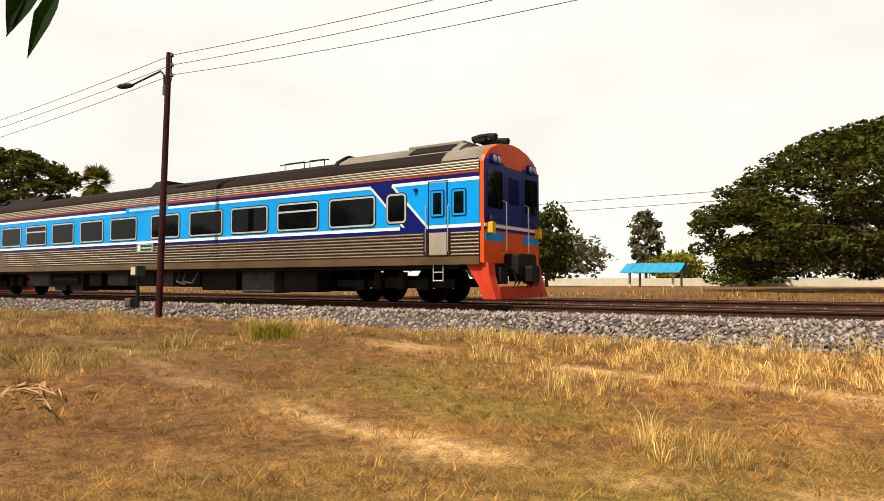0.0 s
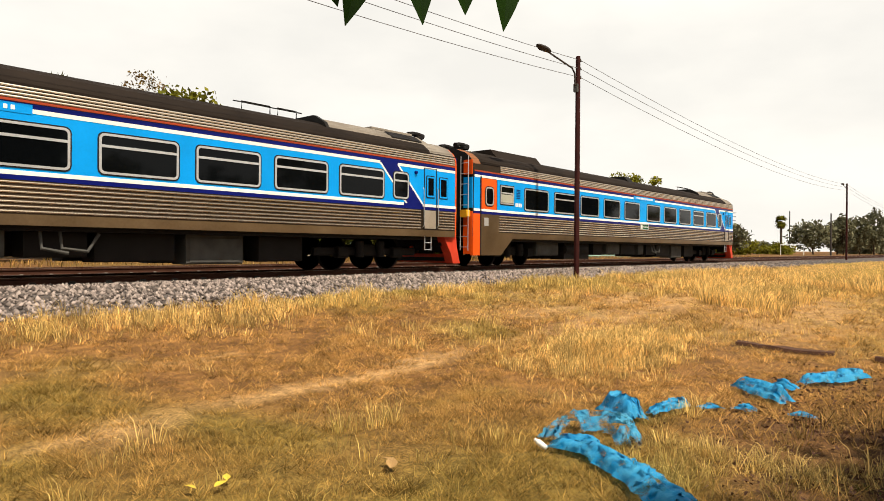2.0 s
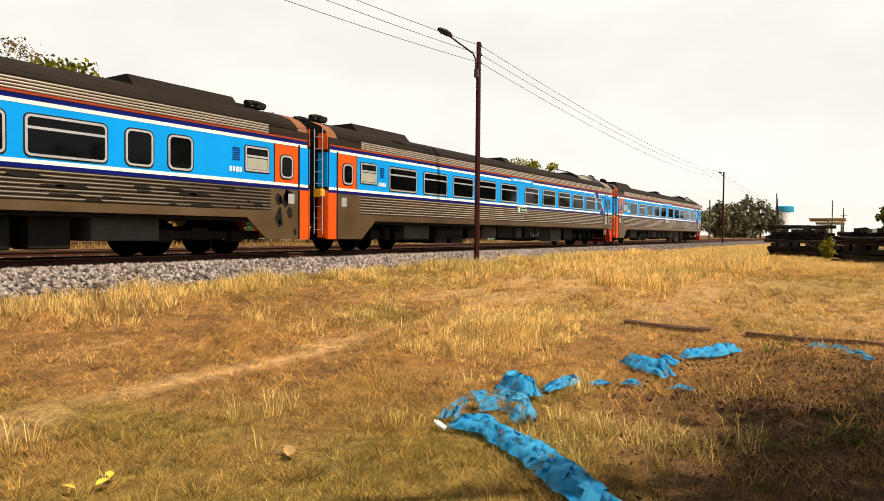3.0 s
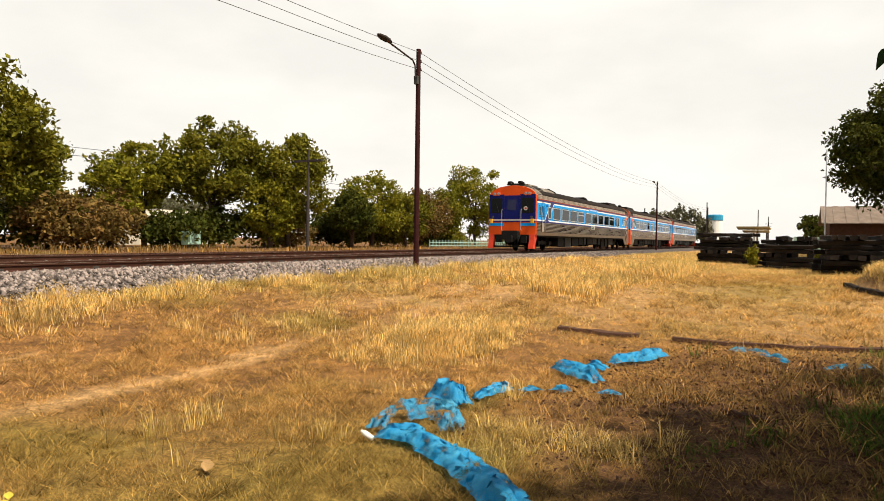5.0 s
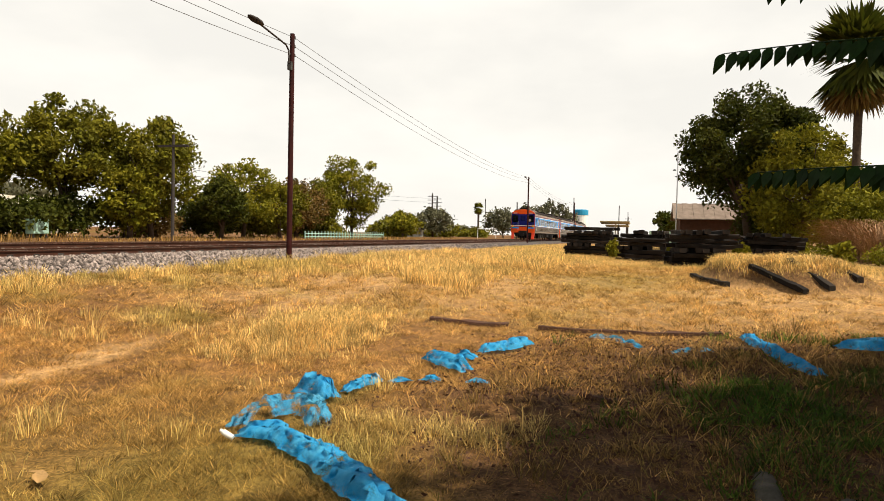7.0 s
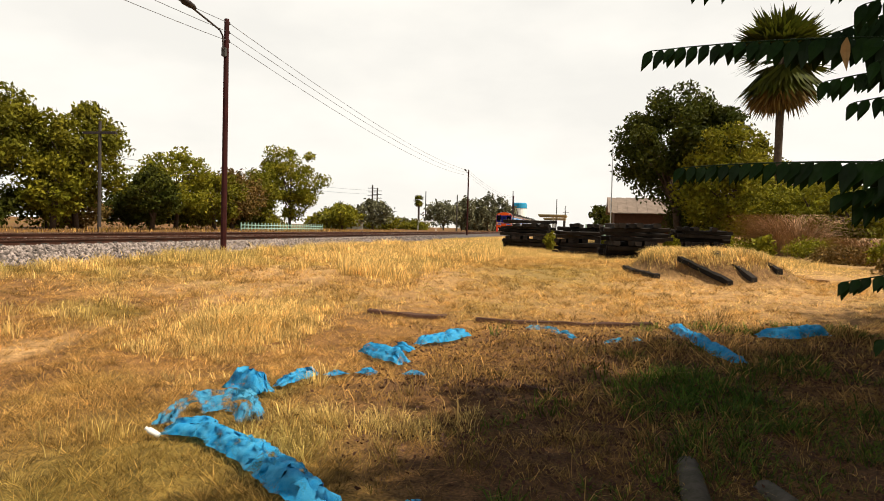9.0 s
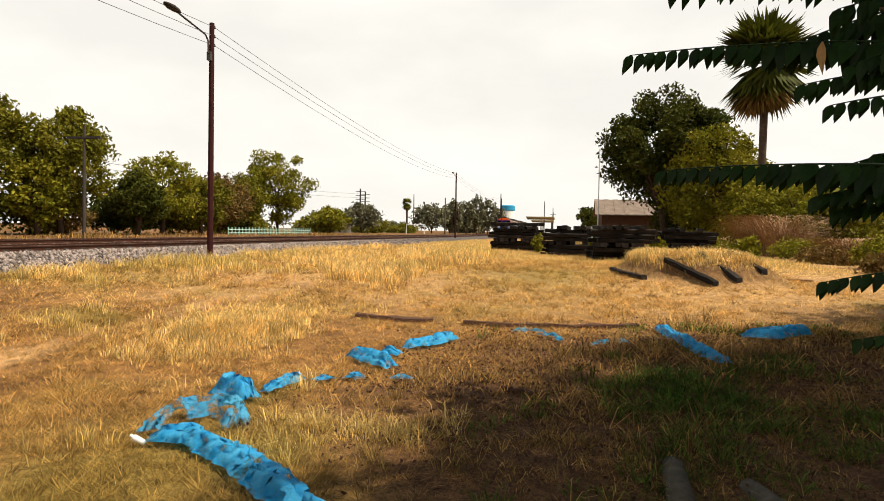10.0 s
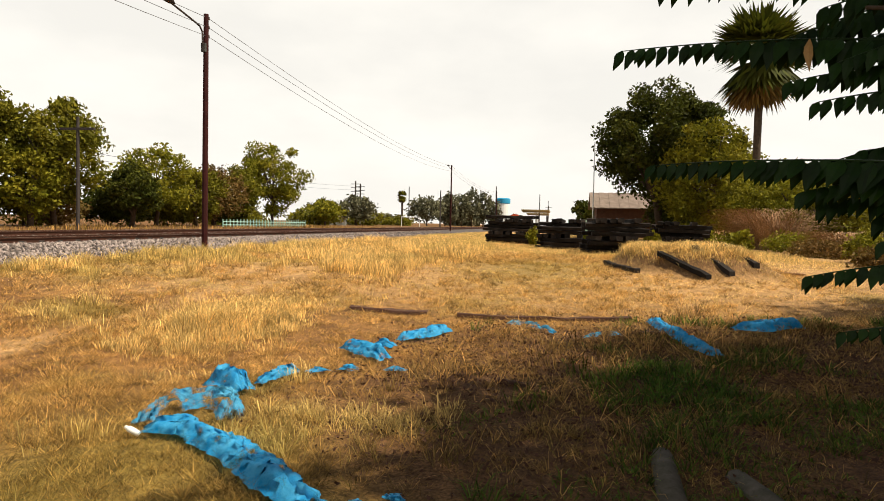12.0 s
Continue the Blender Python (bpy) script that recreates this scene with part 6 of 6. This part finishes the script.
plank((-24.3, 12.0, 0), (-21.5, 11.2, 0), 0.1, 0.1, 21, "rusty rail length lying beside the ballast", M_RAIL)
plank((6.3, 0.7, 0), (6.1, 0.35, 0), 0.06, 0.03, 30, "broken branch piece in the litter")
for a, b in (((4.75, -0.5), (3.5, -0.42)), ((4.5, -0.88), (3.3, -1.1))):
    za, zb = float(ground_z(*a)), float(ground_z(*b))
    post = Mesh().tube([(a[0], a[1], za - 0.07), (a[0] - 0.06, a[1], za - 0.03), (b[0], b[1], zb + 0.0)], [0.06, 0.075, 0.08], 14)
    tagged(part("concrete_post", post, M_POST, smooth=True), "half-buried pale concrete post in the weeds", "concrete post", "concrete posts")
rng = random.Random(77)
heap = thing("branch_litter", "broken sticks and pale dead leaves on the ground", "branch", "", Matrix.Translation((-7.3, 3.65, float(ground_z(-7.3, 3.65)))))
for k in range(7):
    x, y, a = rng.uniform(-0.6, 0.6), rng.uniform(-0.35, 0.35), rng.uniform(-0.6, 0.6)
    l = rng.uniform(0.3, 0.8)
    part("stick", Mesh().tube([(x, y, 0.03), (x + l * 0.5 * math.cos(a), y + l * 0.5 * math.sin(a), 0.08), (x + l * math.cos(a), y + l * math.sin(a), 0.04)], [0.016, 0.012, 0.006], 6), M_DRYSTEM, heap)
for k in range(16):
    m = Mesh()
    leaflet(m, (rng.uniform(-0.7, 0.4), rng.uniform(-0.3, 0.4), 0.04), (rng.uniform(-1, 1), rng.uniform(-1, 1), rng.uniform(0, 0.8)), (0, 0, 1), 0.14, 0.07)
    part("dead_leaf", m, M_BROWNLEAF, heap)


# ---------------------------------------------------------------- blue net and litter
def net_piece(path, widths, height, seed, label="crumpled bright blue mesh net on the ground", thin=False):
    """A crumpled strip of netting laid along a line on the ground."""
    g = np.random.default_rng(seed)
    P = np.array(path, float)
    seg = np.r_[0, np.cumsum(np.hypot(*np.diff(P, axis=0).T))]
    n = max(8, int(seg[-1] / 0.03))
    t = np.linspace(0, seg[-1], n)
    cx, cy, w = np.interp(t, seg, P[:, 0]), np.interp(t, seg, P[:, 1]), np.interp(t, seg, widths)
    dx, dy = np.gradient(cx), np.gradient(cy)
    L = np.hypot(dx, dy) + 1e-9
    k = 15
    u = np.linspace(-1, 1, k)
    edge = 1 + 0.35 * (vnoise(t, seed, 5.0) - 0.5)
    wob = 0.75 * w[:, None] * u[None] * edge[:, None]
    X = cx[:, None] - (dy / L)[:, None] * wob + 0.03 * g.normal(size=(n, k)) * 0.4
    Y = cy[:, None] + (dx / L)[:, None] * wob + 0.03 * g.normal(size=(n, k)) * 0.4
    ridge = lambda q: 1 - np.abs(2 * q - 1)
    fold = ridge(vnoise(t[:, None] * 0.6 + 0 * u, u[None] * 0.55 + seed, 5.5)) * 0.7 + ridge(vnoise(t[:, None] * 0.5 + 0.3 * u[None], u[None] * 0.9 + 3 * seed, 11)) * 0.3
    ends = np.minimum(1, np.minimum(t, t[-1] - t) / 0.12 + 0.15)
    Z = ground_z(X, Y) + 0.03 + height * (0.12 + 0.9 * fold) * (1 - 0.85 * u[None] ** 2) * ends[:, None]
    v = np.stack([X, Y, Z], -1).reshape(-1, 3)
    i = (np.arange(n - 1)[:, None] * k + np.arange(k - 1)[None]).ravel()
    f = np.stack([i, i + k, i + k + 1, i + 1], -1)
    me = fast_mesh("blue_net", v, f, M_NET_THIN if thin else M_NET)
    me.polygons.foreach_set("use_smooth", [True] * len(me.polygons))
    tagged(new("blue_net", me), label, "net", "pieces of blue net")


net_piece([(4.2, 2.75), (4.22, 2.45), (3.9, 1.95), (3.5, 1.5), (3.2, 1.15)], [0.08, 0.14, 0.16, 0.15, 0.1], 0.12, 1)
net_piece([(4.35, 2.85), (4.75, 2.85), (4.85, 2.55), (4.5, 2.3)], [0.12, 0.17, 0.16, 0.14], 0.16, 2, thin=True)
net_piece([(5.45, 3.0), (5.4, 2.8), (5.2, 2.55)], [0.11, 0.15, 0.1], 0.2, 3)
net_piece([(5.5, 2.6), (5.85, 2.55), (6.1, 2.5)], [0.05, 0.08, 0.05], 0.1, 4)
net_piece([(6.1, 2.4), (6.35, 2.3)], [0.05, 0.05], 0.05, 5)
net_piece([(7.4, 2.5), (7.2, 2.2), (7.0, 1.9)], [0.1, 0.16, 0.1], 0.17, 6)
net_piece([(7.6, 2.2), (7.5, 1.95)], [0.08, 0.08], 0.1, 7)
net_piece([(6.5, 2.2), (6.4, 2.05)], [0.09, 0.09], 0.1, 8)
net_piece([(6.55, 1.8), (6.6, 1.6)], [0.06, 0.06], 0.06, 9)
net_piece([(7.9, 2.0), (8.3, 1.8), (8.7, 1.55)], [0.06, 0.12, 0.12], 0.14, 10)
net_piece([(9.4, 0.85), (9.25, 0.5), (9.0, 0.2)], [0.1, 0.12, 0.06], 0.08, 11, "pale faded blue mesh net on the ground", True)
net_piece([(8.8, -0.15), (8.8, -0.6)], [0.09, 0.09], 0.06, 12, "pale faded net scrap on the ground", True)
net_piece([(9.9, -1.1), (9.1, -1.2), (8.2, -1.45), (7.8, -1.5)], [0.1, 0.14, 0.16, 0.1], 0.13, 13)
net_piece([(9.6, -2.1), (9.55, -2.5), (9.75, -2.95)], [0.16, 0.18, 0.12], 0.16, 14)
net_piece([(3.5, 1.12), (3.42, 1.06)], [0.04, 0.04], 0.05, 15)
net_piece([(3.62, 0.97), (3.55, 0.9)], [0.05, 0.05], 0.05, 16)


bottle = thing("plastic_bottle", "small white plastic bottle at the end of the net", "bottle", "", pose(4.14, 2.78, float(ground_z(4.14, 2.78)) + 0.05, 0, 55, 120))
part("body", Mesh().tube([(0, 0, -0.045), (0, 0, -0.04), (0, 0, 0.03), (0, 0, 0.045)], [0.014, 0.02, 0.02, 0.009], 12), M_WHITE, bottle, smooth=True)
part("cap", Mesh().tube([(0, 0, 0.045), (0, 0, 0.058)], 0.011, 10), M_WHITE, bottle)


def litter_leaf(x, y, r, material, label, turn):
    z = float(ground_z(x, y)) + 0.05
    m = Mesh()
    leaflet(m, (0, 0, 0), (1, 0, 0.2), (0, 0, 1), r, r * 0.55)
    tagged(part("fallen_leaf", m, material, at=pose(x, y, z, 8, 0, turn)), label, "leaf", "fallen leaves")


for k, (x, y, r) in enumerate(((2.2, 3.68, 0.085), (2.3, 3.72, 0.08), (2.12, 3.74, 0.075))):
    litter_leaf(x, y, r, M_DEADLEAF, "yellow fallen leaf on the grass", 60 * k)
for k, (x, y, r) in enumerate(((3.1, 3.2, 0.14), (3.2, 3.27, 0.1), (3.0, 1.9, 0.1), (0.6, 4.6, 0.16))):
    litter_leaf(x, y, r, M_BROWNLEAF, "dry brown fallen leaf on the grass", 40 + 70 * k)


# ---------------------------------------------------------------- buildings and far things
def gable_house(name, label, x, y, z, w, d, wall_h, roof_h, roof_m, wall_m, turn=0, posts=False):
    h = thing(name, label, "building", "", pose(x, y, z, 0, 0, turn))
    if posts:
        for px in (-w / 2 + 0.2, w / 2 - 0.2):
            for py in (-d / 2 + 0.2, d / 2 - 0.2):
                part("post", Mesh().box(px - 0.1, px + 0.1, py - 0.1, py + 0.1, 0, wall_h), M_WALLP, h)
    else:
        wall = part("wall", Mesh().box(-w / 2, w / 2, -d / 2, d / 2, 0, wall_h), wall_m, h)
        for k in (-0.28, 0.28):
            win = part("window", Mesh().box(-w / 2 - 0.03, -w / 2 + 0.02, k * d - 0.5, k * d + 0.5, wall_h * 0.4, wall_h * 0.8), M_GLASS, h)
    e = 0.6
    for s in (-1, 1):
        a, b = (s * (d / 2 + e), wall_h - 0.15), (0, wall_h + roof_h)
        n = int(w / 0.35)
        for i in range(n):
            x0, x1 = -w / 2 - e + (w + 2 * e) * i / n, -w / 2 - e + (w + 2 * e) * (i + 1) / n
            lift = 0.03 if i % 2 else 0.0
            m = Mesh().add([(x0, a[0], a[1] + lift), (x1, a[0], a[1] + lift), (x1, b[0], b[1] + lift), (x0, b[0], b[1] + lift),
                   (x0, a[0], a[1] - 0.06), (x1, a[0], a[1] - 0.06), (x1, b[0], b[1] - 0.06), (x0, b[0], b[1] - 0.06)],
                  [(0, 1, 2, 3), (7, 6, 5, 4), (0, 4, 5, 1), (3, 2, 6, 7), (0, 3, 7, 4), (1, 5, 6, 2)])
            part("roof_sheet", m, roof_m, h)
    return h


gable_house("trackside_house", "house with a brown tiled roof behind the timber stacks", 65, -6.2, -0.2, 6.6, 5.0, 3.05, 1.35, M_ROOFTILE, M_PLANK, 90)
gable_house("blue_roofed_shelter", "open shelter with a blue sheet roof and pale posts", -17.8, 68, -0.3, 4.6, 4.0, 2.1, 0.8, M_BLUEROOF, M_WALLP, 0, True)
gable_house("long_shed", "long pale-roofed shed behind the trees", 44, 56, 0.1, 18, 8, 2.6, 1.0, M_WALLP, M_WALLP, 20)
gable_house("tin_shed", "grey tin shed half hidden by bushes", 44.5, -17.5, -0.1, 6, 6, 1.9, 0.9, M_UNDERGREY, M_UNDERGREY, 80)
gable_house("white_house", "small white house far along the line", 126, 45.5, 0, 6, 5, 1.9, 0.7, M_WALLP, M_WHITE, 10)


def station():
    s = thing("station_platform", "station platform with yellow canopies and a painted wall", "station")
    part("platform", Mesh().box(95, 230, 3.0, 9.5, 0, 0.5), M_CONC, s)
    for x, y in ((150, 6.0), (190, 7.0)):
        part("canopy", Mesh().slab([(x - 6, 4.2), (x, 3.85), (x + 6, 4.2), (x + 6, 4.4), (x, 4.1), (x - 6, 4.4)], y - 3, y + 3), M_CANOPY, s, "ochre canopy")
        part("canopy_post", Mesh().box(x - 0.15, x + 0.15, y - 0.15, y + 0.15, 0, 4), M_WALLP, s)
    part("painted_wall", Mesh().box(92, 92.3, -4.2, -0.6, 0, 1.9), M_TEAL, s, "pale green painted wall")


station()
tank = thing("water_tower", "white water tower with a blue tank", "water tower", "", Matrix.Translation((229.5, 20.7, 0)))
part("shaft", Mesh().tube([(0, 0, 0), (0, 0, 8.3)], 2.45, 20), M_WHITE, tank)
part("tank", Mesh().tube([(0, 0, 8.3), (0, 0, 8.4), (0, 0, 9.9), (0, 0, 10.2)], [2.5, 2.6, 2.6, 2.2], 20), M_BLUEROOF, tank, "blue tank")

goal = thing("goal_frame", "white football goal frame on the far field", "goal", "", Matrix.Translation((146.5, 34.1, 0.2)))
part("frame", Mesh().tube([(0, 2.1, 0), (0, 2.1, 2.1), (0, -2.1, 2.1), (0, -2.1, 0)], 0.09, 8), M_WHITE, goal)

fence = thing("picket_fence", "low teal picket fence beyond the siding", "fence", "", Matrix.Translation((0, 0, 0)))
picket = Mesh().box(-0.04, 0.04, -0.04, 0.04, 0, 0.8).data("post", M_TEAL)
for k in range(30):
    part("post", picket, None, fence, at=Matrix.Translation((56.0 + 19.5 * k / 29, 30.6, 0.15)))
for z in (0.25, 0.55):
    part("rail", Mesh().tube([(56.0, 30.6, 0.15 + z), (75.5, 30.6, 0.15 + z)], 0.05, 6), M_TEAL, fence)
lowwall = part("low_wall", Mesh().box(-34, 14, 78.0, 78.3, -0.1, 1.1), M_WALLP)
tagged(lowwall, "low pale boundary wall across the far field", "wall", kind="structure")


def trackside_lamp(x, y, h):
    t = thing("signal_lamp", "small white signal lamp on a dark post between the tracks", "signal", "trackside signals", Matrix.Translation((x, y, 0.2)))
    part("post", Mesh().tube([(0, 0, 0), (0, 0, h)], [0.06, 0.04], 8), M_UNDER, t)
    hd = part("lamp_head", Mesh().box(-0.14, 0.14, -0.14, 0.14, h, h + 0.3, 0.03), M_UNDERGREY, t)
    part("lens_panel", Mesh().box(-0.1, 0.1, -0.155, -0.14, h + 0.05, h + 0.26), M_WALLP, hd)
    part("lever_box", Mesh().box(-0.4, -0.15, -0.14, 0.14, 0, 0.24, 0.04), M_UNDERGREY, t)


trackside_lamp(3.7, 20.5, 1.6)
ts = trackside_lamp(-17.3, 11.2, 0.85)
cab = thing("relay_cabinet", "green-grey relay cabinet in front of the trees", "cabinet", "", Matrix.Translation((30.0, 33.6, 0.2)))
part("body", Mesh().box(-0.5, 0.5, -0.3, 0.3, 0.25, 1.1, 0.03), M_TEAL, cab)
for x in (-0.4, 0.4):
    part("leg", Mesh().box(x - 0.04, x + 0.04, -0.2, 0.2, 0, 0.25), M_UNDERGREY, cab)

build_grass()


# ---------------------------------------------------------------- motion
TRAIN_Y = 12.0 + HALF
TRAIN_X = [(0.0, -6.72), (0.2, -1.77), (0.3, 0.67), (0.4, 2.33), (0.5, 4.81), (0.6, 7.26), (0.8, 11.39), (1.0, 15.51), (1.5, 27.04), (2.0, 37.99), (2.5, 49.0), (3.0, 59.8),
           (5.0, 104.1), (5.5, 115.3), (6.0, 126.4), (6.5, 136.5), (7.0, 145.8), (7.5, 156.0), (9.5, 199.0), (12.0, 256.0)]
PITCH = 23.74


def motions():
    walk(CAR_1, [(t, pose(x, TRAIN_Y, RAIL_TOP)) for t, x in TRAIN_X])
    walk(CAR_2, [(t, pose(x - PITCH, TRAIN_Y, RAIL_TOP)) for t, x in TRAIN_X])
    walk(CAR_3, [(t, pose(x - 3 * PITCH + 0.85, TRAIN_Y, RAIL_TOP, 0, 0, 180)) for t, x in TRAIN_X])
    walk(TWIG_A, [(0.0, pose(1.02, 1.3, 1.56)), (0.5, pose(0.98, 1.32, 1.56)), (0.6, pose(0.86, 1.5, 1.47)), (0.8, pose(0.74, 1.58, 1.48)), (1.0, pose(0.56, 1.67, 1.53)),
                  (1.5, pose(0.5, 1.7, 1.62)), (3.0, pose(1.02, 1.3, 1.68)), (12.0, pose(1.02, 1.3, 1.68))])
    walk(TWIG_B, [(0.0, pose(1.42, 1.1, 1.58, 0, 0, -45)), (1.0, pose(1.5, 1.08, 1.53, 0, 0, -45)), (1.5, pose(1.38, 1.17, 1.49, 0, 0, -45)), (2.0, pose(1.28, 1.3, 1.51, 0, 0, -45)), (3.0, pose(1.42, 1.1, 1.72, 0, 0, -45)), (12.0, pose(1.42, 1.1, 1.72, 0, 0, -45))])


motions()
